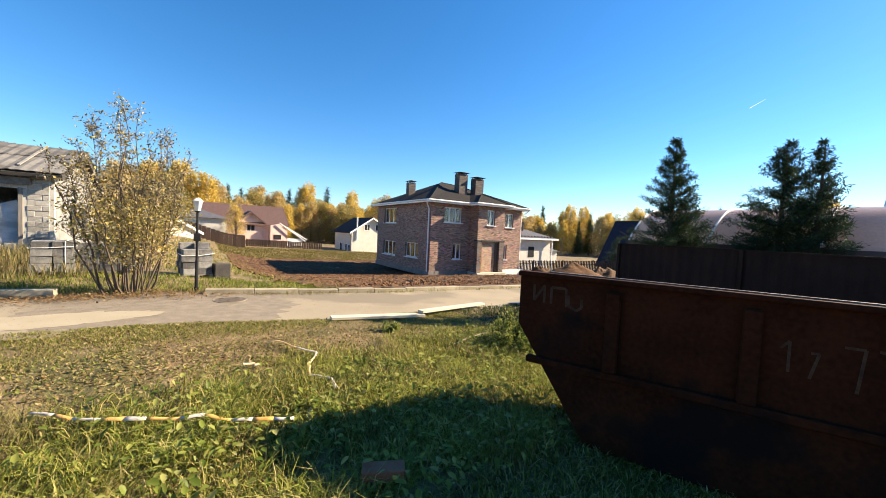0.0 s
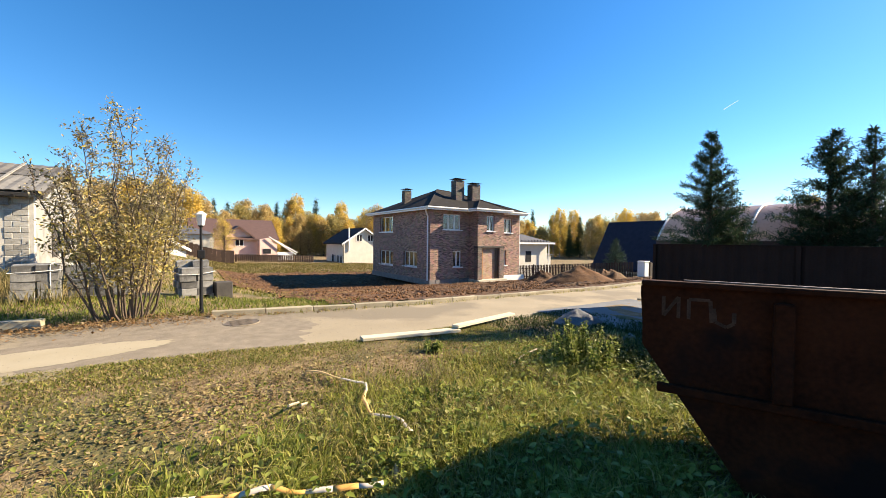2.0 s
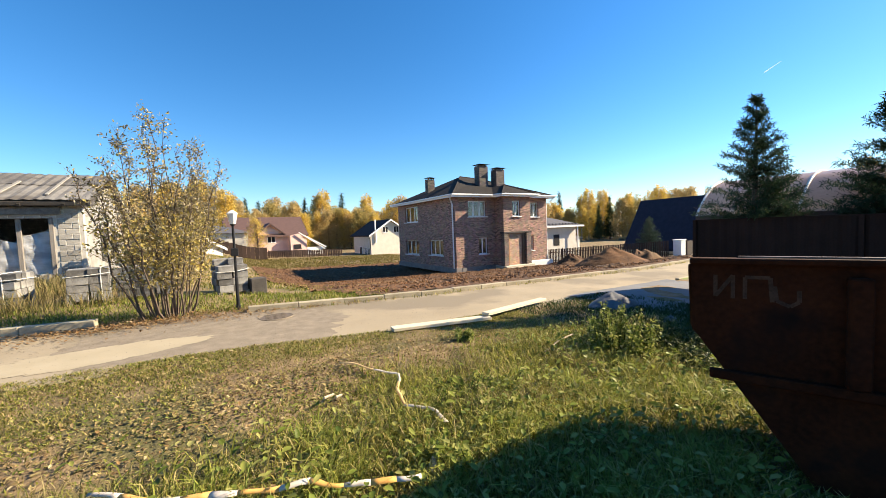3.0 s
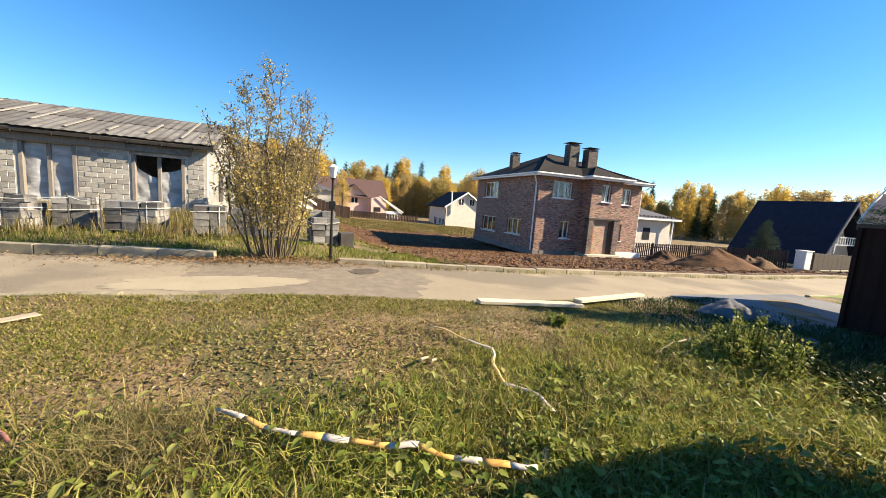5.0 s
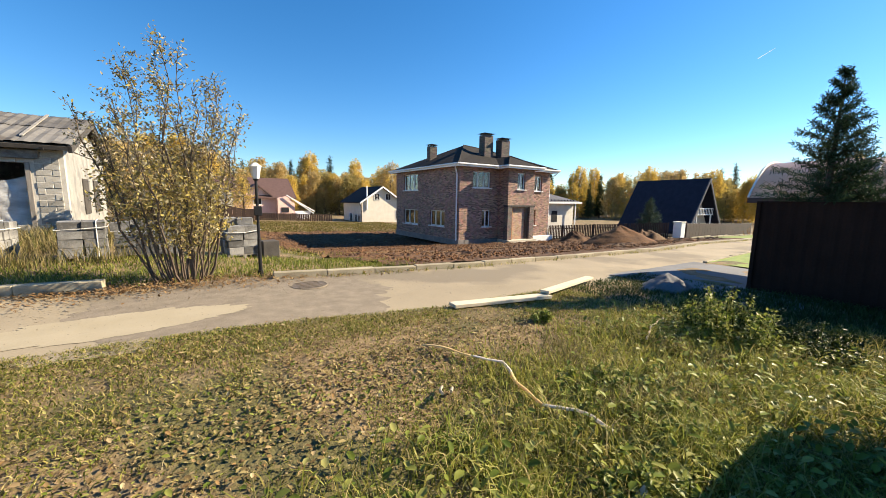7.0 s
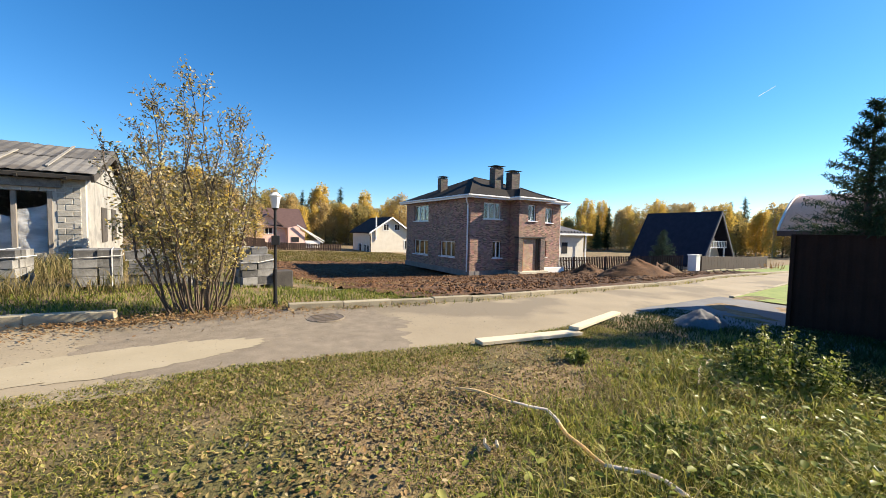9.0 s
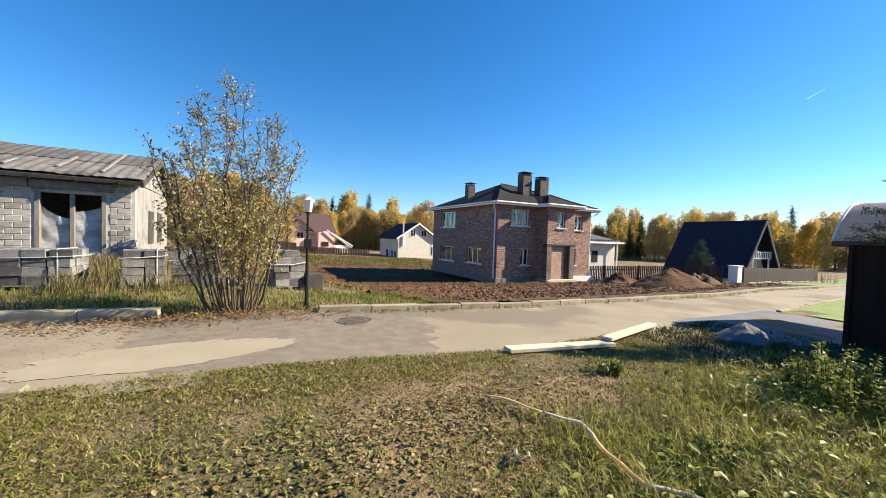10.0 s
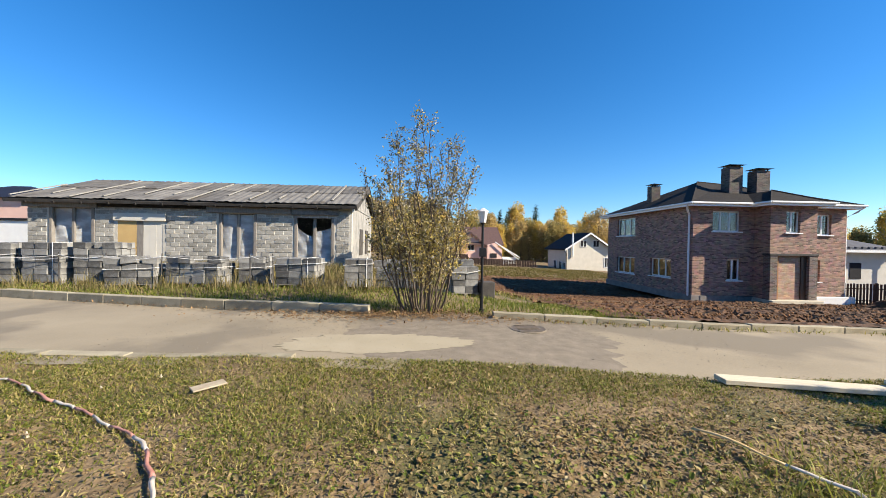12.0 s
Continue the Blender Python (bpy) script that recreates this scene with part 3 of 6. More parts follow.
def pane_window(u0, u1, z0, z1, wallpos, axis, n, depth=0.14):
    """White framed window in a wall; axis 'x': wall faces -x, u along y; axis 'y': wall faces -y, u along x."""
    def B(bm, a, b, c, d, e, f, bev=0.0):
        # a,b along the wall; c,d inwards; e,f up
        if axis == "x":
            box(bm, wallpos + c, wallpos + d, a, b, e, f, bevel=bev)
        else:
            box(bm, a, b, wallpos + c, wallpos + d, e, f, bevel=bev)
    bm = bmesh.new()
    B(bm, u0 + 0.05, u1 - 0.05, depth + 0.025, depth + 0.04, z0 + 0.05, z1 - 0.05)
    w = part("window", bm, M_GLASS, H, "white framed window with reflecting panes")
    w.visible_shadow = False
    bm = bmesh.new()
    f = 0.07
    B(bm, u0, u1, depth, depth + 0.07, z0, z0 + f), B(bm, u0, u1, depth, depth + 0.07, z1 - f, z1)
    B(bm, u0, u0 + f, depth, depth + 0.07, z0 + f, z1 - f), B(bm, u1 - f, u1, depth, depth + 0.07, z0 + f, z1 - f)
    for k in range(1, n):
        c = u0 + (u1 - u0) * k / n
        B(bm, c - 0.045, c + 0.045, depth - 0.005, depth + 0.075, z0 + f, z1 - f)
    part("window_frame", bm, M_PVC, w)
    bm = bmesh.new()
    B(bm, u0 - 0.08, u1 + 0.08, -0.10, depth, z0 - 0.06, z0)
    part("window_sill", bm, M_WHITE, w)


def hip_faces(bm, x0, x1, y0, y1, z, pitch, th=0.12):
    """Hipped roof over a rectangle, with its underside; returns the ridge height."""
    w, d = x1 - x0, y1 - y0
    h = min(w, d) / 2 * pitch
    if w <= d:
        r = [((x0 + x1) / 2, y0 + w / 2, z + h), ((x0 + x1) / 2, y1 - w / 2, z + h)]
    else:
        r = [(x0 + d / 2, (y0 + y1) / 2, z + h), (x1 - d / 2, (y0 + y1) / 2, z + h)]
    c = [bm.verts.new(p) for p in ((x0, y0, z), (x1, y0, z), (x1, y1, z), (x0, y1, z))]
    a, b = [bm.verts.new(p) for p in r]
    if w <= d:
        fs = [(c[0], c[1], a), (c[1], c[2], b, a), (c[2], c[3], b), (c[3], c[0], a, b)]
    else:
        fs = [(c[0], c[1], b, a), (c[1], c[2], b), (c[2], c[3], a, b), (c[3], c[0], a)]
    for q in fs:
        bm.faces.new(q)
    bm.faces.new(c[::-1])
    return z + h


def ridge_roof(bm, x0, x1, y0, y1, z, ra, rb):
    """Hipped roof whose ridge runs from ra to rb, with its underside."""
    c = [bm.verts.new(p) for p in ((x0, y0, z), (x1, y0, z), (x1, y1, z), (x0, y1, z))]
    a, b = bm.verts.new(ra), bm.verts.new(rb)
    for q in ((c[0], c[1], b, a), (c[1], c[2], b), (c[2], c[3], a, b), (c[3], c[0], a)):
        bm.faces.new(q)
    bm.faces.new(c[::-1])


def build_house():
    left, front, bay, right = house_walls()
    for h in left:
        pane_window(*h, 0, "x", 3)
    pane_window(*front[0], 0, "y", 3), pane_window(*front[1], 0, "y", 2)
    pane_window(*bay[0], -1.0, "y", 2), pane_window(*right[0], 0, "y", 2), pane_window(*right[1], 0, "y", 1)
    e = 3.98 + HZ
    bm = bmesh.new()
    ridge_roof(bm, -0.5, 9.9, -0.5, 10.4, e + 0.06, (3.6, 4.5, 6.1 + HZ), (5.9, 5.2, 6.1 + HZ))
    part("roof", bm, M_ROOF, H, "dark brown shingle hipped roof")
    bm = bmesh.new()
    ridge_roof(bm, 3.2, 6.96, -1.5, 4.0, e + 0.065, (5.08, 0.4, 4.95 + HZ), (5.08, 2.4, 4.95 + HZ))
    part("roof", bm, M_ROOF, H, "dark brown shingle hipped roof of the entrance bay")
    for pts in (((-0.5, -0.5, e + 0.07), (3.6, 4.5, 6.115 + HZ)), ((3.2, -1.5, e + 0.075), (5.08, 0.4, 4.965 + HZ)), ((6.96, -1.5, e + 0.075), (5.08, 0.4, 4.965 + HZ)), ((3.6, 4.5, 6.115 + HZ), (5.9, 5.2, 6.115 + HZ)), ((9.9, -0.5, e + 0.07), (5.9, 5.2, 6.115 + HZ))):
        bm = bmesh.new()
        tube(bm, pts, 0.05, 6)
        part("ridge_cap", bm, M_ROOF, H)
    for a, b, c, d in ((-0.5, -0.4, -0.5, 10.4), (-0.4, 3.2, -0.5, -0.4), (3.2, 3.3, -1.5, -0.4), (3.3, 6.86, -1.5, -1.4), (6.86, 6.96, -1.5, -0.4), (6.96, 9.9, -0.5, -0.4), (9.8, 9.9, -0.4, 10.3), (-0.4, 9.8, 10.3, 10.4)):
        part("fascia", boxed(a, b, c, d, e - 0.14, e + 0.055), M_WHITE, H, "white eaves board")
    for a, b, c, d in ((-0.61, -0.505, -0.61, 10.5), (-0.505, 3.09, -0.61, -0.505), (3.09, 3.195, -1.61, -0.61), (3.195, 6.965, -1.61, -1.505), (6.965, 7.07, -1.61, -0.61), (7.07, 10.0, -0.61, -0.505)):
        part("gutter", boxed(a, b, c, d, e - 0.02, e + 0.09, bevel=0.025), M_WHITE, H, "white rain gutter")
    bm = bmesh.new()
    box(bm, -0.4, 9.8, -0.4, 10.3, e - 0.12, e - 0.08), box(bm, 3.3, 6.86, -1.4, -0.4, e - 0.12, e - 0.08)
    part("soffit", bm, M_SOFFIT, H, "brown boarded eaves")
    for pts in (((-0.55, -0.2, e - 0.03), (-0.4, -0.02, e - 0.3), (-0.09, 0.22, e - 0.62), (-0.09, 0.22, 0.35)), ((9.85, -0.55, e - 0.03), (9.7, -0.3, e - 0.3), (9.47, 0.1, e - 0.6), (9.47, 0.1, 0.3))):
        bm = bmesh.new()
        tube(bm, pts, 0.055, 8)
        part("downpipe", bm, M_WHITE, H, "white rain pipe")
    for cx, cy, s, t in ((4.4, 2.5, 0.44, 6.72), (5.95, 2.2, 0.44, 6.45), (1.2, 5.7, 0.33, 5.92)):
        ch = part("chimney", boxed(cx - s, cx + s, cy - s * 0.8, cy + s * 0.8, 4.4 + HZ, t + HZ), M_CHIMNEY, H, "dark brick chimney stack")
        bm = bmesh.new()
        zt = t + HZ
        for dx in (-1, 1):
            for dy in (-1, 1):
                box(bm, cx + dx * s * 0.8 - 0.02, cx + dx * s * 0.8 + 0.02, cy + dy * s * 0.6 - 0.02, cy + dy * s * 0.6 + 0.02, zt, zt + 0.13)
        vs = [bm.verts.new(p) for p in ((cx - s * 1.35, cy - s * 1.15, zt + 0.12), (cx + s * 1.35, cy - s * 1.15, zt + 0.12), (cx + s * 1.35, cy + s * 1.15, zt + 0.12), (cx - s * 1.35, cy + s * 1.15, zt + 0.12), (cx, cy, zt + 0.24))]
        for f in ((0, 1, 4), (1, 2, 4), (2, 3, 4), (3, 0, 4), (3, 2, 1, 0)):
            bm.faces.new([vs[i] for i in f])
        part("chimney_cap", bm, M_BLACK, ch, "black sheet metal cap")


build_house()

# ---- barn of grey blocks ----
B0 = (-33.434, -3.543, -0.43)
BARN = thing("block_barn", B0, "unfinished low barn of grey concrete blocks with film-covered openings", "barn", turn=2)
BW, BD, BT = 11.0, 6.0, 2.75
B_HOLES = [(0.72, 2.13, 0.90, 2.50), (2.91, 4.41, 0.20, 2.07), (6.35, 7.59, 0.75, 2.40), (8.98, 10.34, 0.70, 2.32)]


M_BLACKWOOD = pbr("black_timber", (0.012, 0.011, 0.010), (0.03, 0.027, 0.024), 4, 0.9, 0.3, 40)


def build_barn():
    bm = bmesh.new()
    wall_cells(bm, 0, BW, 0, BT, B_HOLES, lambda b, a, c, d, e: box(b, a, c, -0.003, 0.2, d, e))
    part("mortar_wall", bm, M_MORTAR, BARN)
    bm = bmesh.new()
    box(bm, 0, 0.2, 0.2, BD, 0, BT), box(bm, 0.2, BW - 0.2, BD - 0.2, BD, 0, BT)
    part("back_wall", bm, M_BARNBLK, BARN)
    bm = bmesh.new()
    prism(bm, ((0, 0), (BD, 0), (BD, BT), (BD / 2, BT + 1.0), (0, BT)), 0.2, Matrix.Translation((BW - 0.001, 0, 0)) @ Matrix.Rotation(radians(90), 4, "Z"))
    part("gable_wall", bm, M_GABLE, BARN, "pale rendered gable wall")
    for y0, z0 in ((1.9, 0.9), (3.6, 0.9)):
        part("gable_window", boxed(BW - 0.01, BW + 0.03, y0, y0 + 0.8, z0, z0 + 1.1), M_DARKWOOD, BARN, "dark opening in the gable")
    for k in range(7):
        y = 0.3 + k * 0.78
        part("gable_board", boxed(BW, BW + 0.03, y, y + 0.7, BT - 0.02, BT + 0.97 * (1 - abs(y + 0.35 - BD / 2) / (BD / 2)) - 0.1), M_GABLE, BARN)
    # blocks
    bw, bh = 0.312, 0.158
    me = {}
    for w in (0.300, 0.144):
        for v in range(3):
            q = bmesh.new()
            box(q, 0, w, -0.010 - 0.005 * v, 0.05, 0, 0.145, bevel=0.007)
            m = bpy.data.meshes.new("block")
            q.to_mesh(m)
            q.free()
            m.materials.append(M_BARNBLK)
            me[w, v] = m
    clear = lambda a, b, z: not any(a < h[1] - 0.02 and b > h[0] + 0.02 and z < h[3] - 0.03 and z + 0.15 > h[2] + 0.03 for h in B_HOLES)
    row, z = 0, 0.40
    while z + bh < BT:
        x = 0.0 if row % 2 else -bw / 2
        while x < BW - 0.1:
            w, xx = (0.300, x) if x >= 0 and x + bw <= BW else (0.144, max(0.0, x + bw / 2 if x < 0 else x))
            todo = [(w, xx)] if clear(xx, xx + w, z) else [(0.144, q) for q in (xx, xx + bw / 2) if w > 0.2 and clear(q, q + 0.144, z)]
            for ww, q in todo:
                ob = new("block", me[ww, random.randrange(3)])
                ob.parent = BARN
                ob.location = (q, random.uniform(-0.006, 0.004), z + random.uniform(-0.003, 0.003))
                ob.rotation_euler = (0, random.uniform(-0.007, 0.007), 0)
            x += bw
        row, z = row + 1, z + bh
    # lintels, rafters and fascia; black beams also draw the shaded band below the eaves
    for a, b, z0, z1, mt in ((-0.1, 2.3, 2.50, 2.72, M_OLDWOOD), (2.32, 5.9, 2.54, 2.74, M_BLACKWOOD), (5.92, 8.85, 2.42, 2.64, M_OLDWOOD), (8.87, 10.55, 2.40, 2.62, M_CONC), (5.92, 10.9, 2.645, 2.76, M_BLACKWOOD)):
        part("lintel_beam", boxed(a, b, -0.12, 0.0 - 0.035, z0, z1, bevel=0.01), mt, BARN)
    part("door_lintel", boxed(2.81, 4.53, -0.08, -0.035, 2.08, 2.34), M_CREAM, BARN, "pale boarded lintel")
    pitch = math.atan2(1.0, BD / 2)
    for k in range(13):
        x = 0.25 + k * 0.87
        q = bmesh.new()
        box(q, -0.03, 0.03, -0.42, BD / 2 / math.cos(pitch), -0.1, -0.02, Matrix.Translation((x, 0, BT + 0.08)) @ Matrix.Rotation(pitch, 4, "X"))
        part("rafter", q, M_BLACKWOOD, BARN)
    # roof sheets
    L = BD / 2 / math.cos(pitch)
    for side in (0, 1):
        for k in range(12):
            x0 = -0.35 + k * 0.965
            for half in (0, 1):
                q = bmesh.new()
                nx = 8
                a = [[None] * 3 for _ in range(nx + 1)]
                for i in range(nx + 1):
                    for j in range(3):
                        lo, hi = (-0.36 - 0.08 * noise.noise((k * 3.1, side, 0)), 0.52 * L) if half == 0 else (0.48 * L, L + 0.03)
                        yy = lo + (hi - lo) * j / 2
                        sag = 0.02 * noise.noise((x0 + i, yy, side * 5)) + (0.02 if i % 2 else 0.0)
                        a[i][j] = q.verts.new((x0 + 0.99 * i / nx, yy, 0.05 + sag + 0.02 * half + 0.012 * (k % 2)))
                for i in range(nx):
                    for j in range(2):
                        q.faces.new((a[i][j], a[i + 1][j], a[i + 1][j + 1], a[i][j + 1]))
                m = Matrix.Translation((0, 0, BT + 0.1)) @ Matrix.Rotation(pitch, 4, "X")
                if side:
                    m = Matrix.Translation((0, BD, 0)) @ Matrix.Scale(-1, 4, (0, 1, 0)) @ m
                bmesh.ops.transform(q, matrix=m, verts=q.verts[:])
                part("roof_sheet", q, M_SHEET, BARN)
            if side == 0:
                q = bmesh.new()
                hi = L * random.choice((0.35, 0.6, 0.95, 0.98))
                box(q, x0 - 0.03, x0 + 0.035, -0.3 + random.uniform(0, 1.0), hi, 0.09, 0.12, Matrix.Translation((0, 0, BT + 0.1)) @ Matrix.Rotation(pitch, 4, "X") @ Matrix.Rotation(random.uniform(-0.05, 0.02), 4, "Z"))
                part("roof_batten", q, M_SEAM, BARN, "pale weathered batten")
    # Unseen deck added so that no sky shows between the sheets
    for s in (1, -1):
        q = bmesh.new()
        box(q, -0.4, BW + 0.15, -0.3, L, -0.018, 0.015, (Matrix.Identity(4) if s > 0 else Matrix.Translation((0, BD, 0)) @ Matrix.Scale(-1, 4, (0, 1, 0))) @ Matrix.Translation((0, 0, BT + 0.1)) @ Matrix.Rotation(pitch, 4, "X"))
        part("roof_deck", q, M_DARKWOOD, BARN, "dark boarding added to block sky between the roof sheets")
    q = bmesh.new()
    box(q, -0.45, BW + 0.2, -0.37, -0.31, -0.06, 0.04, Matrix.Translation((0, 0, BT + 0.06)) @ Matrix.Rotation(pitch, 4, "X"))
    part("eaves_board", q, M_DARKWOOD, BARN, "dark ragged eaves board")
    for s in (1, -1):
        q = bmesh.new()
        box(q, BW + 0.16, BW + 0.24, -0.37, L, -0.12, 0.06, Matrix.Translation((0, 0 if s > 0 else BD, BT + 0.06)) @ (Matrix.Identity(4) if s > 0 else Matrix.Scale(-1, 4, (0, 1, 0))) @ Matrix.Rotation(pitch, 4, "X"))
        part("verge_board", q, M_DARKWOOD, BARN)
    # openings: posts, film, boards
    for h in (B_HOLES[0], B_HOLES[2], B_HOLES[3]):
        mid = (h[0] + h[1]) / 2
        for x in (h[0] + 0.02, mid, h[1] - 0.02):
            part("post", boxed(x - 0.05, x + 0.05, -0.03 if x != mid else 0.03, 0.1, 0.2, h[3], bevel=0.008), M_OLDWOOD, BARN)
    for k, h in enumerate((B_HOLES[0], B_HOLES[2], B_HOLES[3])):
        q = bmesh.new()
        nx, nz = 22, 18
        grid = []
        for i in range(nx + 1):
            col = []
            for j in range(nz + 1):
                u, v = i / nx, j / nz
                x = h[0] + (h[1] - h[0]) * u
                top = h[3] - (0.02 if k < 2 else 0.25 + 0.45 * math.sin(math.pi * min(1, u * 1.0)) ** 0.7 * (1 if u < 0.5 else 0.55))
                z = h[2] - 0.5 + (top - h[2] + 0.5) * v
                y = 0.12 + 0.06 * noise.noise((x * 2.5, z * 1.2, k)) + 0.05 * noise.noise((x * 7 + z * 3, z * 2, k + 5))
                col.append(q.verts.new((x, y, z)))
            grid.append(col)
        for i in range(nx):
            for j in range(nz):
                q.faces.new((grid[i][j], grid[i + 1][j], grid[i + 1][j + 1], grid[i][j + 1]))
        part("plastic_film", q, M_FILM, BARN, "slack translucent plastic film", True)
    part("door_panel", boxed(2.91, 3.53, 0.0, 0.03, 0.2, 2.07), M_PLY, BARN, "yellow plywood panel")
    for i in range(4):
        x = 3.54 + i * 0.222
        part("door_board", boxed(x, x + 0.216, 0.0 + 0.004 * (i % 2), 0.03, 0.2, 2.07), M_CREAM if i else M_OLDWOOD, BARN, "pale upright board")
    part("floor", boxed(0.2, BW - 0.2, 0.2, BD - 0.2, -0.1, 0.05), M_DIRT, BARN)


build_barn()
BARN.scale = (1.3, 1.3, 1.3)

# ---- far houses ----
def gable_house(name, at, turn, w, d, wall_h, ridge_h, wall_m, roof_m, label, over=0.5, windows=(), plinth=None):
    """Ridge along local y; the gable at local y=0 faces -y. windows: (face, u, z, w, h)."""
    t = thing(name, at, label, "house", turn=turn)
    bm = bmesh.new()
    prism(bm, ((-w / 2, 0), (w / 2, 0), (w / 2, wall_h), (0, ridge_h), (-w / 2, wall_h)), d)
    part("wall", bm, wall_m, t)
    if plinth:
        part("plinth", boxed(-w / 2 - 0.04, w / 2 + 0.04, -0.04, d + 0.04, -0.6, plinth[1]), plinth[0], t)
    s = (ridge_h - wall_h) / (w / 2)
    for sd in (-1, 1):
        bm = bmesh.new()
        e = w / 2 + over
        prism(bm, ((0, ridge_h + 0.02), (sd * e, ridge_h - s * e + 0.02), (sd * e, ridge_h - s * e + 0.2), (0, ridge_h + 0.2)), d + 2 * over, Matrix.Translation((0, -over, 0)))
        part("roof", bm, roof_m, t)
        bm = bmesh.new()
        prism(bm, ((0, ridge_h - 0.06), (sd * e, ridge_h - s * e - 0.06), (sd * e, ridge_h - s * e + 0.22), (0, ridge_h + 0.22)), 0.06, Matrix.Translation((0, -over - 0.07, 0)))
        part("barge_board", bm, M_WHITE if wall_m is not M_PINK else M_BROWNROOF, t)
    for face, u, z, ww, hh in windows:
        if face == "g":
            m = Matrix.Translation((u, 0, z))
        elif face == "l":
            m = Matrix.Translation((-w / 2, u, z)) @ Matrix.Rotation(radians(-90), 4, "Z")
        else:
            m = Matrix.Translation((w / 2, u, z)) @ Matrix.Rotation(radians(90), 4, "Z")
        wi = part("window", boxed(-ww / 2, ww / 2, -0.03, 0.0 + 0.02, 0, hh, m), M_DARKROOF, t, "dark window pane")
        q = bmesh.new()
        for a, b, c, e2 in ((-ww / 2 - 0.07, ww / 2 + 0.07, -0.08, 0), (-ww / 2 - 0.07, ww / 2 + 0.07, hh, hh + 0.07), (-ww / 2 - 0.07, -ww / 2, 0, hh), (ww / 2, ww / 2 + 0.07, 0, hh), (-0.035, 0.035, 0, hh)):
            box(q, a, b, -0.06, 0.0, c, e2, m)
        part("window_frame", q, M_WHITE, wi)
    return t


wh = gable_house("white_house", (9.7, 35.2, -2.9), 4, 7.2, 7.3, 3.95, 6.25, M_PLASTER, M_DARKROOF, "white rendered house with dark gable roof",
                 windows=(("g", -0.9, 4.25, 0.9, 0.95), ("g", 1.15, 4.25, 0.9, 0.95), ("l", 0.9, 0.2, 0.8, 1.5), ("l", 2.2, 0.2, 0.8, 1.6), ("l", 4.2, 0.2, 1.1, 1.7), ("g", 3.0, 1.1, 0.7, 1.4)))
bm = bmesh.new()
tube(bm, ((-4.0, -0.1, 3.45), (-3.7, -0.06, 3.2), (-3.66, -0.06, 0)), 0.06)
part("downpipe", bm, M_DARKROOF, wh)
bm = bmesh.new()
tube(bm, ((-2.75, -0.16, 2.6), (-2.75, -0.16, 6.4)), 0.12)
part("flue", bm, M_WHITE, wh, "white flue pipe")
ph = gable_house("pink_house", (-2.9, 49.0, -2.6), 92, 9.5, 11.0, 4.3, 7.2, M_PINK, M_BROWNROOF, "pink rendered house with brown gable roof", 0.7, plinth=(M_PINKDK, 1.4))
# front wing of the pink house, gable towards the road
wing = gable_house("pink_house_wing", (-7.9, 43.9, -2.6), 5, 3.6, 5.0, 4.55, 6.0, M_PINK, M_BROWNROOF, "pink gabled front wing with brown roof", 0.5,
                   windows=(("g", 0.1, 3.0, 1.1, 1.2), ("g", -0.2, 0.1, 0.8, 0.6)), plinth=(M_PINKDK, 1.5))
porch = thing("lean_to_porch", (-3.2, 43.2, -2.6), "pink lean-to porch with white sloping beam", "porch", turn=8)
bm = bmesh.new()
prism(bm, ((-1.8, 0), (0.9, 0), (0.9, 3.3), (-0.4, 4.3), (-1.8, 4.0)), 3)
part("wall", bm, M_PINK, porch)
part("plinth", boxed(-1.85, 0.95, -0.05, 3.05, -0.4, 1.5), M_PINKDK, porch)
part("window", boxed(-1.3, -0.1, -0.08, -0.02, 1.7, 2.5), M_DARKROOF, porch)
for a, b in (((-0.5, -0.4, 4.5), (3.8, -0.6, 1.5)), ((0.4, -0.1, 4.0), (4.2, -0.1, 1.8))):
    bm = bmesh.new()
    tube(bm, (a, b), 0.12, 4)
    part("beam", bm, M_WHITE, porch, "white sloping beam")
part("side_wall", boxed(0.95, 3.6, 0.2, 0.4, 0.6, 1.9), M_WHITE, porch)

# white-walled house with grey metal roof behind the brick house
gh = thing("grey_roofed_house", (11.4, 5.2, -2.6), "low cream house with grey metal hipped roof", "house")
part("wall", boxed(0, 8.2, 0, 8, 0, 4.0), M_CREAM, gh)
bm = bmesh.new()
hip_faces(bm, -0.6, 8.8, -0.6, 8.6, 4.05, 0.36)
part("roof", bm, M_GREYROOF, gh, "grey metal roof")
for k in range(16):
    part("snow_guard", boxed(k * 0.52, k * 0.52 + 0.25, -0.35, -0.2, 4.12, 4.3), M_GREYROOF, gh)
part("fascia", boxed(-0.66, -0.6, -0.66, 8.6, 3.88, 4.06), M_WHITE, gh)
part("fascia", boxed(-0.6, 8.86, -0.66, -0.6, 3.88, 4.06), M_WHITE, gh)
part("chimney", boxed(4.9, 5.3, 1.6, 2.0, 4.5, 5.9), M_DARKROOF, gh)
part("porch_post", boxed(7.9, 8.02, -0.5, -0.4, 0, 3.9), M_WHITE, gh)
for x0, z0, w0, h0 in ((1.2, 1.9, 1.1, 1.2), (4.6, 1.9, 0.9, 1.2)):
    part("window", boxed(x0, x0 + w0, -0.03, 0.02, z0, z0 + h0), M_DARKROOF, gh, "dark window pane")

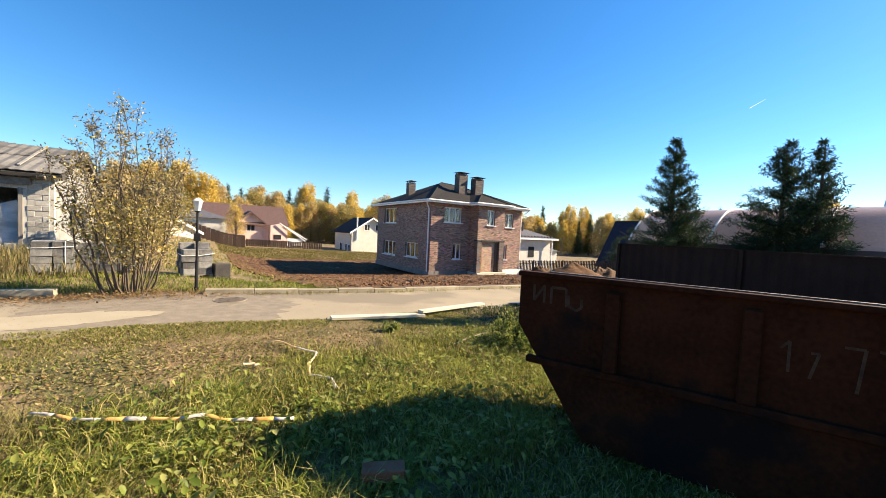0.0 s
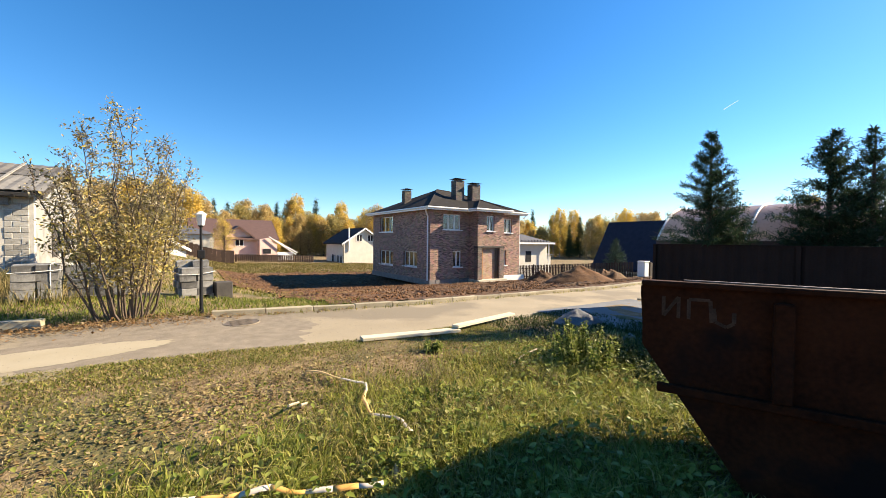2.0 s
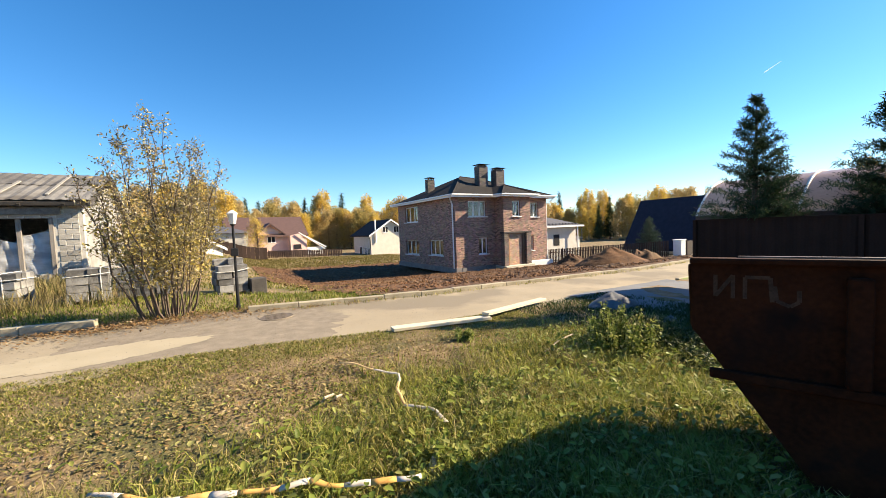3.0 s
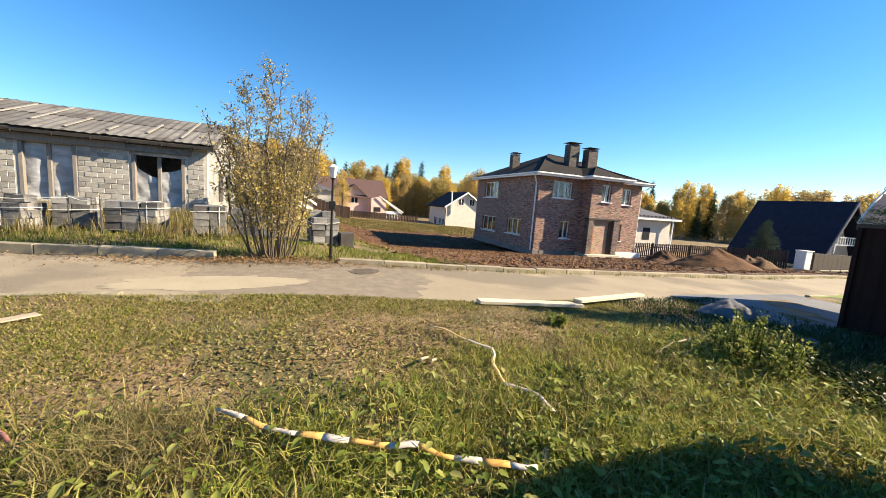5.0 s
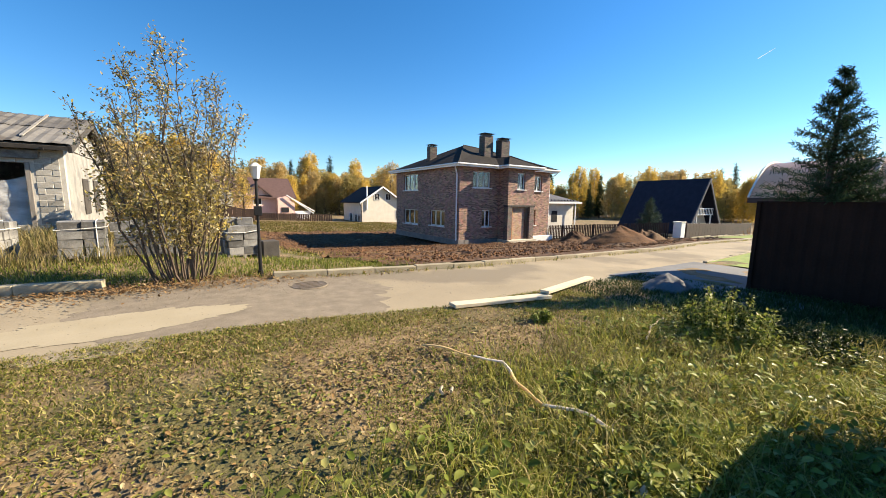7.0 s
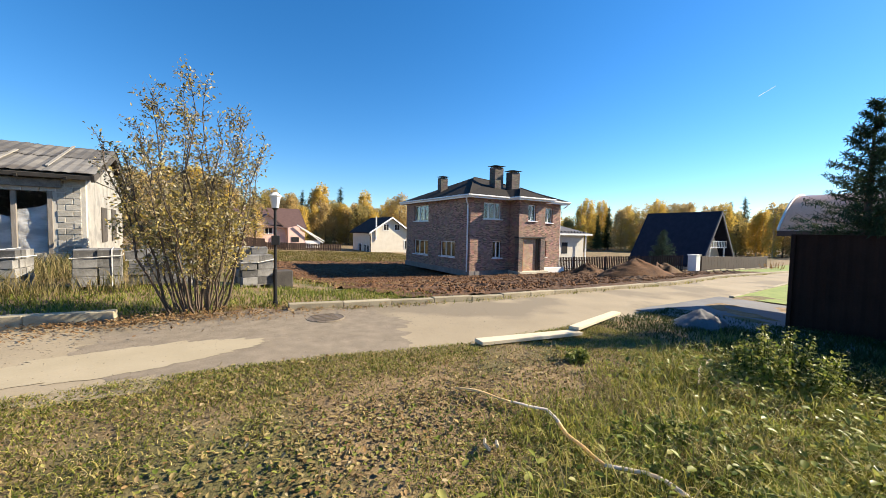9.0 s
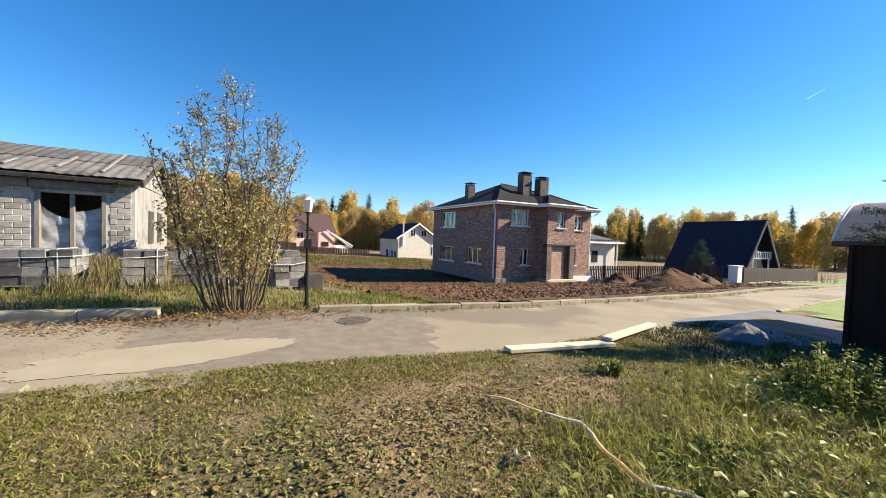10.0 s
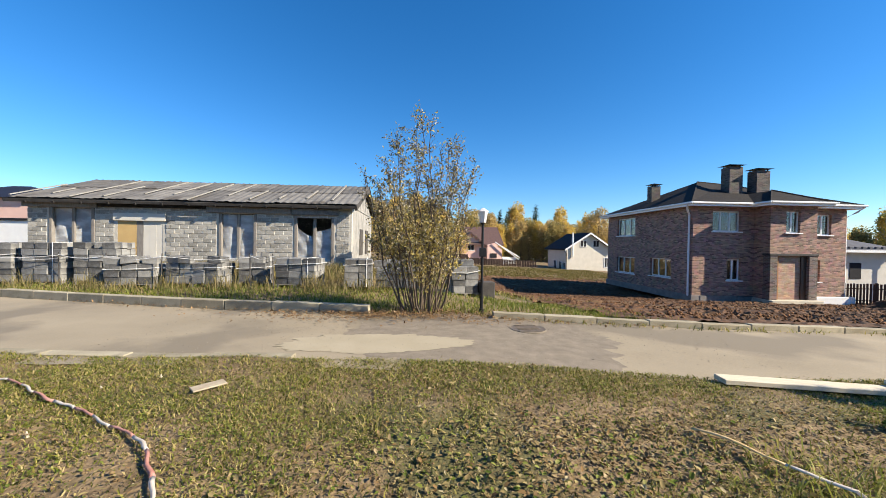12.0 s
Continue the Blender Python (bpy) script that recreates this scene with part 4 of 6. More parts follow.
# steep blue-roofed house
af = thing("steep_roofed_house", (31.6, -2.6, -2.2), "house with steep dark blue metal roof and balcony gable", "house", turn=-5)
bm = bmesh.new()
prism(bm, ((-3.0, 0), (3.0, 0), (3.0, 1.0), (0, 6.05), (-3.0, 1.0)), 7.0, Matrix.Translation((0, 0.6, 0)))
part("wall", bm, M_CREAM, af)
for sd in (-1, 1):
    bm = bmesh.new()
    prism(bm, ((0, 6.2), (sd * 3.5, 0.3), (sd * 3.5, 0.6), (0, 6.45)), 8.4, Matrix.Translation((0, -0.7, 0)))
    part("roof", bm, M_BLUEROOF, af, "dark blue metal roof slope")
    bm = bmesh.new()
    prism(bm, ((0, 6.05), (sd * 3.5, 0.15), (sd * 3.5, 0.65), (0, 6.5)), 0.1, Matrix.Translation((0, -0.82, 0)))
    part("barge_board", bm, M_GREYROOF, af)
part("window", boxed(-0.9, 0.9, 0.5, 0.58, 3.1, 4.7), M_DARKROOF, af)
bm = bmesh.new()
for z in (2.4, 3.1):
    box(bm, -1.9, 1.9, -0.5, -0.42, z, z + 0.08)
for k in range(12):
    box(bm, -1.85 + k * 0.33, -1.79 + k * 0.33, -0.49, -0.44, 2.4, 3.1)
part("balcony_rail", bm, M_WHITE, af, "white balcony railing")
for x in (-1.5, 1.4):
    part("post", boxed(x, x + 0.12, -0.5, -0.4, 0, 2.4), M_WHITE, af)

# dark-roofed house beyond the fence
dh = gable_house("dark_roofed_house", (11.6, -21.3, -0.8), 180, 8.0, 9, 3.4, 7.5, M_WHITE, M_DARKROOF, "white house with steep dark roof", 0.4)

# low dark sheds, far
for nm, x, y, sx, sy, h, mt, rm, lb in (("garden_shed", 33, 20, 6, 5, 2.3, M_CREAM, M_GREYROOF, "low cream shed with grey roof"), ("garden_shed", -19.5, 38, 8, 6, 2.2, M_CREAM, M_GREYROOF, "low shed with pale grey roof"),
                                        ("garden_shed", -55.0, 9.0, 8.5, 7, 4.6, M_PINK, M_BLUEROOF, "brick shed with dark blue roof")):
    t = thing(nm, (x, y, land(x, y) - 0.2), lb, "shed")
    part("wall", boxed(0, sx, 0, sy, 0, h), mt, t)
    bm = bmesh.new()
    hip_faces(bm, -0.4, sx + 0.4, -0.4, sy + 0.4, h + 0.02, 0.35)
    part("roof", bm, rm, t)
pg = gable_house("pale_cottage", (-16.6, 24.0, -1.2), 30, 4.4, 6.0, 1.5, 2.7, M_CREAM, M_GREYROOF, "small white cottage with pale grey gable roof", 0.3)
cab = thing("site_cabin", (-42.9, 2.3, -0.4), "white site cabin with flat roof", "cabin")
part("wall", boxed(0, 7.1, 0, 2.6, 0.1, 2.85, bevel=0.03), M_WHITE, cab)
part("roof", boxed(-0.1, 7.2, -0.1, 2.7, 2.85, 2.98), M_DARKROOF, cab)

# ---- fences ----
def board_fence(name, a, b, h, step, gap, mat, label, jitter=0.0, post_every=2.5, thick=0.022):
    root = thing(name, (0, 0, 0), label, "fence")
    d = Vector((b[0] - a[0], b[1] - a[1], 0))
    L, ang = d.length, math.atan2(d.y, d.x)
    w = step - gap
    q = boxed(-w / 2, w / 2, -thick / 2, thick / 2, 0.05, h, bevel=0.004)
    me = bpy.data.meshes.new("slat")
    q.to_mesh(me)
    q.free()
    me.materials.append(mat)
    n = int(L / step)
    for i in range(n):
        x, y = a[0] + d.x * (i + 0.5) / n, a[1] + d.y * (i + 0.5) / n
        ob = new("slat", me)
        ob.parent = root
        ob.matrix_world = pose(x, y, land(x, y) + random.uniform(-jitter, jitter), 0, random.uniform(-12, 12) * jitter, math.degrees(ang))
    i = 0
    while i * post_every <= L:
        f = i * post_every / L
        x, y = a[0] + d.x * f, a[1] + d.y * f
        ob = part("post", boxed(-0.05, 0.05, 0.02, 0.12, -0.3, h + 0.05), mat, root)
        ob.matrix_world = pose(x, y, land(x, y), 0, 0, math.degrees(ang))
        if (i + 1) * post_every <= L + 0.1:
            g = min(1, (i + 1) * post_every / L)
            x2, y2 = a[0] + d.x * g, a[1] + d.y * g
            for z in (0.35, h - 0.3):
                q = bmesh.new()
                na, nb = Vector((x, y, land(x, y) + z)), Vector((x2, y2, land(x2, y2) + z))
                off = Vector((-math.sin(ang), math.cos(ang), 0)) * 0.03
                tube(q, (na + off, nb + off), 0.035, 4)
                part("rail", q, mat, root)
        i += 1
    return root


board_fence("picket_fence", (8.9, 1.2), (16.2, -6.6), 1.35, 0.13, 0.035, M_PICKET, "brown wooden picket fence beside the brick house", 0.02)
board_fence("board_fence", (17.4, -7.4), (33, -7.0), 1.25, 0.6, 0.01, pbr("dark_fence_board", (0.022, 0.011, 0.008), (0.045, 0.024, 0.017), 2, 0.7, 0.1, 40, objrand=0.2), "low dark brown board fence along the road", 0.0)
base = thing("fence_base", (0, 0, 0), "pale concrete footing stones under the dark fence", "footing", kind="structure")
for k in range(12):
    x = 17.9 + k * 1.28
    part("footing_stone", boxed(x, x + 1.1, -7.62, -7.45, land(x, -7.5) - 0.2, land(x, -7.5) + 0.12 + 0.03 * (k % 3), bevel=0.02), M_KERB, base)
board_fence("picket_fence", (-9, 37), (1.5, 35.5), 1.1, 0.25, 0.04, M_PICKET, "brown wooden fence before the pink house", 0.03)
board_fence("board_fence", (-30, 34), (-9.5, 33), 1.7, 0.5, 0.01, M_PICKET, "dark brown board fence behind the field", 0.0)
bx = thing("utility_box", (16.8, -7.1, land(16.8, -7.1)), "pale grey metal utility cabinet beside the fence", "cabinet")
part("body", boxed(-0.35, 0.35, -0.3, 0.3, 0.1, 1.35, bevel=0.02), M_WHITE, bx)
part("foot", boxed(-0.3, 0.3, -0.25, 0.25, -0.2, 0.1), M_DARKROOF, bx)
part("lid", boxed(-0.4, 0.4, -0.35, 0.35, 1.35, 1.4, bevel=0.01), M_WHITE, bx)


def sheet_fence():
    """Brown profiled steel fence on square posts."""
    root = thing("sheet_fence", (0, 0, 0), "tall dark brown profiled steel fence on posts", "fence")
    x0, y0, y1 = -5.8, -18.35, -36.0
    n, k = 0, y0
    while k > y1:
        y2 = max(y1, k - 2.4)
        ys = np.arange(k, y2 - 0.001, -0.05)
        prof = [(0.0, 0.0, 0.02, 0.02)[i % 4] for i in range(len(ys))]
        zb, zt = land(x0, k) - 0.02, 1.57
        verts = [(x0 - p, y, z) for y, p in zip(ys, prof) for z in (zb, zt)]
        faces = [(2 * i, 2 * i + 2, 2 * i + 3, 2 * i + 1) for i in range(len(ys) - 1)]
        ob = raw("panel", verts, faces, M_FENCE, root)
        so = ob.modifiers.new("solid", "SOLIDIFY")
        so.thickness = 0.004
        part("post", boxed(x0 - 0.06, x0 - 0.022, k - 0.05, k + 0.01, zb - 0.2, zt + 0.02), M_FENCE, root)
        for z in (zb + 0.35, zt - 0.25):
            part("rail", boxed(x0 + 0.005, x0 + 0.04, y2, k, z, z + 0.05), M_FENCE, root)
        part("cap", boxed(x0 - 0.035, x0 + 0.03, y2, k, zt - 0.005, zt + 0.02), M_FENCE, root)
        k = y2


sheet_fence()


def canopy():
    root = thing("arched_canopy", (-2.6, -17.7, land(-2.6, -18)), "arched bronze polycarbonate canopy on steel posts", "canopy")
    zs, w, rise, L = 2.05, 3.3, 0.92, 9.5
    arc = [(w * (i / 24 - 0.5), zs + rise * (1 - abs(i / 12 - 1) ** 2.2)) for i in range(25)]
    for k in range(5):
        ya, yb = -k * L / 5, -(k + 1) * L / 5 + 0.02
        verts = [(x, y, z) for x, z in arc for y in (ya, yb)]
        faces = [(2 * i, 2 * i + 1, 2 * i + 3, 2 * i + 2) for i in range(24)]
        raw("roof_sheet", verts, faces, M_POLY, root, True)
        q = bmesh.new()
        tube(q, [(x * 1.003, ya, z + 0.012) for x, z in arc], 0.025, 5)
        part("rib", q, M_STRAP, root, "pale joint strip")
        for sx in (-1, 1):
            part("post", boxed(sx * w / 2 - 0.04, sx * w / 2 + 0.04, ya - 1.28, ya - 1.2, -0.2, zs), M_BLACK, root)
    for sx in (-1, 1):
        part("beam", boxed(sx * w / 2 - 0.05, sx * w / 2 + 0.05, -L, 0, zs - 0.12, zs), M_BROWNROOF, root)


canopy()


# ---- rusted skip ----
def skip():
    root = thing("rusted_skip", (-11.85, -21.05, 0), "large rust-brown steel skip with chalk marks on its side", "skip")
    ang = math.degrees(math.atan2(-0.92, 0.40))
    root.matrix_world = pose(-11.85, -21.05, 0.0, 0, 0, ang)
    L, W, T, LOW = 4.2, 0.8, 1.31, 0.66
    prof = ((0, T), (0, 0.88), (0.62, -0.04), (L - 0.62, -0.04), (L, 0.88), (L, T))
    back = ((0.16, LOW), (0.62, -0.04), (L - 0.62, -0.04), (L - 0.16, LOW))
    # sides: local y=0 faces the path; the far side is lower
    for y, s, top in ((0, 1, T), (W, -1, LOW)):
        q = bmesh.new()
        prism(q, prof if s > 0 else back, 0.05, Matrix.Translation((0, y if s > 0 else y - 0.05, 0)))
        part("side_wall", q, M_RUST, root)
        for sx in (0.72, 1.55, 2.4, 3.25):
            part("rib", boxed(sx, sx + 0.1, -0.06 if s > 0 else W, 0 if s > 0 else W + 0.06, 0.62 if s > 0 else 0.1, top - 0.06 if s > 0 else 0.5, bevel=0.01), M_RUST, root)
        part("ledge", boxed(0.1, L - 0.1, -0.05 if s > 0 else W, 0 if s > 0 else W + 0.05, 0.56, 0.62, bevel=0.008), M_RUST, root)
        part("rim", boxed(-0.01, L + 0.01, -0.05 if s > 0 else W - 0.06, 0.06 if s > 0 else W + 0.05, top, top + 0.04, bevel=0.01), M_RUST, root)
    # paler strip paints the sunlight along the top of the near side
    part("rim_edge", boxed(0.25, L - 0.2, 0.03, 0.065, T + 0.041, T + 0.05), M_RIMGLINT, root, "lighter steel strip, sunlight painted along the rim")
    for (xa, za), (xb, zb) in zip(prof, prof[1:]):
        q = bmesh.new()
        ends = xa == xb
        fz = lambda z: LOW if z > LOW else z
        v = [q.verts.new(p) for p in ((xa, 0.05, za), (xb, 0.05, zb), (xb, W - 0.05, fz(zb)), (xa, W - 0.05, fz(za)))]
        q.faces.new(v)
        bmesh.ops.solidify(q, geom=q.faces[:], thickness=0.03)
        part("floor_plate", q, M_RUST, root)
    for xa in (-0.02, L - 0.06):
        q = boxed(xa, xa + 0.08, 0.06, W - 0.06, T - 0.01, T + 0.05, bevel=0.01)
        for v in q.verts:
            v.co.z -= (T - LOW) * v.co.y / W
        part("rim", q, M_RUST, root)
    for xa in (1.0, 3.0):
        part("skid", boxed(xa, xa + 0.15, 0.2, W - 0.2, -0.15, -0.04), M_RUST, root)
    # chalked strokes on the side
    def stroke(pts, w=0.022):
        q = bmesh.new()
        for (x1, z1), (x2, z2) in zip(pts, pts[1:]):
            d = Vector((x2 - x1, 0, z2 - z1))
            p = Vector((-d.z, 0, d.x)).normalized() * w / 2
            o = [Vector((x1, -0.004, z1)) + p, Vector((x1, -0.004, z1)) - p, Vector((x2, -0.004, z2)) - p, Vector((x2, -0.004, z2)) + p]
            q.faces.new([q.verts.new(c) for c in o])
        part("chalk_mark", q, M_CHALK, root, "faded chalk letter")
    stroke(((0.13, 1.24), (0.13, 1.10), (0.22, 1.24), (0.22, 1.09)))
    stroke(((0.28, 1.09), (0.28, 1.23), (0.40, 1.23), (0.41, 1.08)))
    stroke(((0.42, 1.18), (0.43, 1.09), (0.49, 1.06), (0.53, 1.09), (0.53, 1.16)))
    for k in range(7):
        x = 1.75 + k * 0.14
        stroke([(x, 1.0 + random.uniform(0, 0.1)), (x + random.uniform(0.02, 0.09), 0.95 + random.uniform(-0.1, 0.15)), (x + random.uniform(0, 0.08), 0.85 + random.uniform(-0.05, 0.05))], 0.016)


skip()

# ---- lamp post ----
def lamp_post():
    root = thing("street_lamp", (-14.36, -13.15, land(-14.36, -13.15)), "black lamp post with white lantern head", "lamp post")
    q = bmesh.new()
    tube(q, ((0, 0, -0.3), (0, 0, 0.12), (0, 0, 0.13), (0, 0, 0.75), (0, 0, 0.76), (0, 0, 1.87)), (0.05, 0.05, 0.036, 0.034, 0.028, 0.026), 10)
    part("pole", q, M_BLACK, root, smooth=False)
    q = bmesh.new()
    tube(q, ((0, 0, 1.86), (0, 0, 1.90)), (0.03, 0.06), 8)
    part("collar", q, M_BLACK, root)
    part("junction_box", boxed(-0.07, -0.03 + 0.1, -0.08, -0.03, 1.2, 1.38, bevel=0.008), M_BLACK, root, "small black box on the pole")
    q = bmesh.new()
    tube(q, ((0, 0, 1.90), (0, 0, 2.12)), (0.062, 0.10), 6)
    lan = part("lantern", q, M_LAMP, root, "white tapering lantern")
    q = bmesh.new()
    tube(q, ((0, 0, 2.12), (0, 0, 2.132), (0, 0, 2.20)), (0.115, 0.115, 0.03), 6)
    part("lantern_cap", q, M_LAMP, lan, "white peaked cap")


lamp_post()


# ---- stacks of blocks ----
def block_meshes():
    out = []
    for v in range(3):
        q = bmesh.new()
        box(q, -0.193, 0.193, -0.094, 0.094, 0, 0.185, bevel=0.008)
        m = bpy.data.meshes.new("block")
        q.to_mesh(m)
        q.free()
        m.materials.append(M_CONC)
        out.append(m)
    return out


BLOCKS = block_meshes()


def pallet(x, y, nx, ny, nz, turn, messy, label, dark=False):
    """A wooden pallet with layers of concrete blocks and white straps round it."""
    z0 = land(x, y)
    root = thing("block_pallet", (x, y, z0), label, "pallet", group="stacks of blocks", turn=turn)
    w, d = nx * 0.4, ny * 0.2
    for k in range(3):
        part("skid", boxed(-w / 2 + k * (w - 0.1) / 2, -w / 2 + 0.1 + k * (w - 0.1) / 2, -d / 2, d / 2, -0.05, 0.08), M_OLDWOOD, root)
    for k in range(5):
        part("deck_board", boxed(-w / 2, w / 2, -d / 2 + k * (d - 0.1) / 4, -d / 2 + 0.1 + k * (d - 0.1) / 4, 0.08, 0.105), M_OLDWOOD, root)
    for c in range(nz):
        for i in range(nx):
            for j in range(ny):
                inner = 0 < i < nx - 1 and 0 < j < ny - 1 and c < nz - 1
                if inner or (c == nz - 1 and random.random() < messy * 0.6):
                    continue
                ob = new("block", random.choice(BLOCKS))
                ob.parent = root
                mess = messy * (0.25 if c < nz - 1 else 1)
                ob.location = (-w / 2 + 0.2 + i * 0.4 + random.uniform(-0.02, 0.02) * (1 + 3 * mess), -d / 2 + 0.1 + j * 0.2 + random.uniform(-0.012, 0.012) * (1 + 4 * mess), 0.106 + c * 0.19)
                ob.rotation_euler = (random.uniform(-0.25, 0.25) * mess if c == nz - 1 else 0, random.uniform(-0.3, 0.3) * mess if c == nz - 1 else 0, random.uniform(-0.05, 0.05) * (1 + 4 * mess))
    h = 0.106 + nz * 0.19
    for u in ((0.3 * w,) if messy < 0.2 else ()):
        q = bmesh.new()
        for a, b, c2, d2 in ((-d / 2 - 0.014, -d / 2 - 0.006, 0, h + 0.006), (d / 2 + 0.006, d / 2 + 0.014, 0, h + 0.006), (-d / 2 - 0.014, d / 2 + 0.014, h + 0.006, h + 0.014)):
            box(q, u - 0.009, u + 0.009, a, b, c2, d2)
        part("strap", q, M_STRAP, root, "white packing strap")
    q = bmesh.new()
    zz = h * random.uniform(0.6, 0.9)
    tube(q, ((-w / 2 - 0.02, d / 2, zz), (-w / 2 - 0.02, -d / 2 - 0.03, zz - 0.03), (0, -d / 2 - 0.035, zz - random.uniform(0, 0.06)), (w / 2 + 0.02, -d / 2 - 0.03, zz + 0.02), (w / 2 + 0.02, d / 2, zz)), 0.009, 4)
    part("strap", q, M_STRAP, root, "white packing strap")


for spec in ((-28.2, -9.0, 2, 4, 6, 4, 0.3), (-26.9, -9.0, 3, 4, 6, -3, 0.19), (-25.5, -8.9, 3, 4, 6, 5, 0.4), (-24.0, -9.6, 3, 4, 4, 9, 0.9), (-22.3, -9.4, 4, 4, 4, -6, 0.8),
             (-20.9, -8.9, 2, 4, 4, 5, 0.5), (-19.3, -9.5, 3, 4, 4, -4, 0.15), (-17.55, -9.6, 2, 5, 4, 8, 0.15), (-16.4, -9.5, 3, 4, 4, -3, 0.6), (-14.45, -9.7, 2, 4, 5, 12, 0.7)):
    x, y, nx, ny, nz, turn, mess = spec
    pallet(x, y, nx, ny, nz, turn, mess, "strapped pallet of grey concrete blocks in the verge" if mess < 0.45 else "tumbled pallet of grey concrete blocks in the verge")
# Dark box added to draw the shaded side of the block stack
crate = thing("dark_crate", (-13.75, -9.9, land(-13.75, -9.9)), "dark box added for the shaded side of the block stacks", "crate", turn=10)
part("body", boxed(-0.22, 0.22, -0.2, 0.2, 0, 0.5, bevel=0.02), M_DARKWOOD, crate)


def ribbon(name, pts, width, mats, label, category, seg=0.2, lift=0.03, twist=1.0, seed=1, stripe=0.22):
    """A crumpled tape that lies along pts on the land; stripes alternate between mats."""
    root = thing(name, (0, 0, 0), label, category)
    fine = []
    for a, b in zip(pts, pts[1:]):
        L = math.hypot(b[0] - a[0], b[1] - a[1])
        n = max(2, int(L / 0.05))
        fine += [(a[0] + (b[0] - a[0]) * i / n, a[1] + (b[1] - a[1]) * i / n) for i in range(n)]
    fine.append(pts[-1])
    rows = []
    for i, (x, y) in enumerate(fine):
        s = i * 0.05
        x2, y2 = fine[min(i + 1, len(fine) - 1)]
        x1, y1 = fine[max(i - 1, 0)]
        d = Vector((x2 - x1, y2 - y1, 0)).normalized()
        side = Vector((-d.y, d.x, 0))
        wob = 0.04 * noise.noise((s * 2, seed, 0)) + 0.02 * noise.noise((s * 7, seed, 0))
        roll = twist * 0.9 * noise.noise((s * 1.4, seed, 5))
        c = Vector((x, y, 0)) + side * wob
        c.z = rough_land(c.x, c.y) + lift + 0.03 * abs(noise.noise((s * 3, seed, 9)))
        hw = width / 2 * (0.55 + 0.45 * abs(noise.noise((s * 2.2, seed, 2))) * 2)
        v = (side * math.cos(roll) + Vector((0, 0, 1)) * math.sin(roll)) * hw
        rows.append((c - v, c + Vector((0, 0, 0.012)), c + v, s))
    runs = {}
    for r0, r1 in zip(rows, rows[1:]):
        runs.setdefault(int(r0[3] / stripe) if len(mats) > 1 else 0, []).append((r0, r1))
    for key, cells in runs.items():
        q = bmesh.new()
        for r0, r1 in cells:
            a, b = [q.verts.new(p) for p in r0[:3]], [q.verts.new(p) for p in r1[:3]]
            q.faces.new((a[0], a[1], b[1], b[0])), q.faces.new((a[1], a[2], b[2], b[1]))
        bmesh.ops.remove_doubles(q, verts=q.verts[:], dist=0.0005)
        ob = part("tape_stripe", q, mats[key % len(mats)], root, smooth=True)
        so = ob.modifiers.new("solid", "SOLIDIFY")
        so.thickness = 0.003
    return root


ribbon("barrier_tape", ((-21.5, -16.5), (-19.59, -16.97), (-18.75, -17.39), (-18.2, -17.63), (-17.9, -17.84), (-17.6, -17.96), (-17.4, -18.1), (-17.05, -18.5), (-16.75, -18.88), (-16.41, -19.27), (-16.21, -19.46)), 0.032, (M_TAPEW, M_TAPER), "crumpled red and white barrier tape on the grass", "tape", lift=0.03, twist=0.35, seed=2, stripe=0.3)
ribbon("barrier_tape", ((-16.21, -19.46), (-16.06, -19.43), (-15.89, -19.42), (-15.75, -19.43), (-15.57, -19.44)), 0.045, (M_TAPEO, M_TAPEW), "orange and white end of the barrier tape", "tape", lift=0.03, seed=4, stripe=0.14)
ribbon("barrier_tape", ((-15.31, -19.46), (-15.06, -19.69), (-14.8, -19.85), (-14.57, -19.95), (-14.25, -20.05), (-14.12, -20.13), (-13.89, -20.25), (-13.6, -20.34)), 0.06, (M_TAPEW, M_TAPEO), "orange and white barrier tape lying over the weeds", "tape", lift=0.12, twist=0.5, seed=7, stripe=0.17)
ribbon("cream_tape", ((-13.45, -17.95), (-13.31, -18.2), (-13.2, -18.43), (-12.99, -18.66), (-13.08, -18.85), (-13.17, -19.0), (-13.25, -19.36), (-13.1, -19.53), (-13.1, -19.82)), 0.05, (M_TAPEY, M_TAPEW), "twisted cream tape on the grass", "tape", lift=0.06, twist=0.6, seed=12, stripe=0.5)

# boards, stones, sticks
def board(name, a, b, w, h, mat, label, category, lift=0.02):
    za, zb = rough_land(*a) + lift, rough_land(*b) + lift
    d = Vector((b[0] - a[0], b[1] - a[1], zb - za))
    root = boxed(-d.length / 2, d.length / 2, -w / 2, w / 2, 0, h, bevel=0.004)
    for v in root.verts:
        v.co.z += 0.01 * noise.noise((v.co.x * 2, a[0], 0))
    ob = finish(name, root, mat)
    ob.matrix_world = Matrix.Translation(((a[0] + b[0]) / 2, (a[1] + b[1]) / 2, (za + zb) / 2)) @ d.to_track_quat("X", "Z").to_matrix().to_4x4()
    return tagged(ob, label, category)


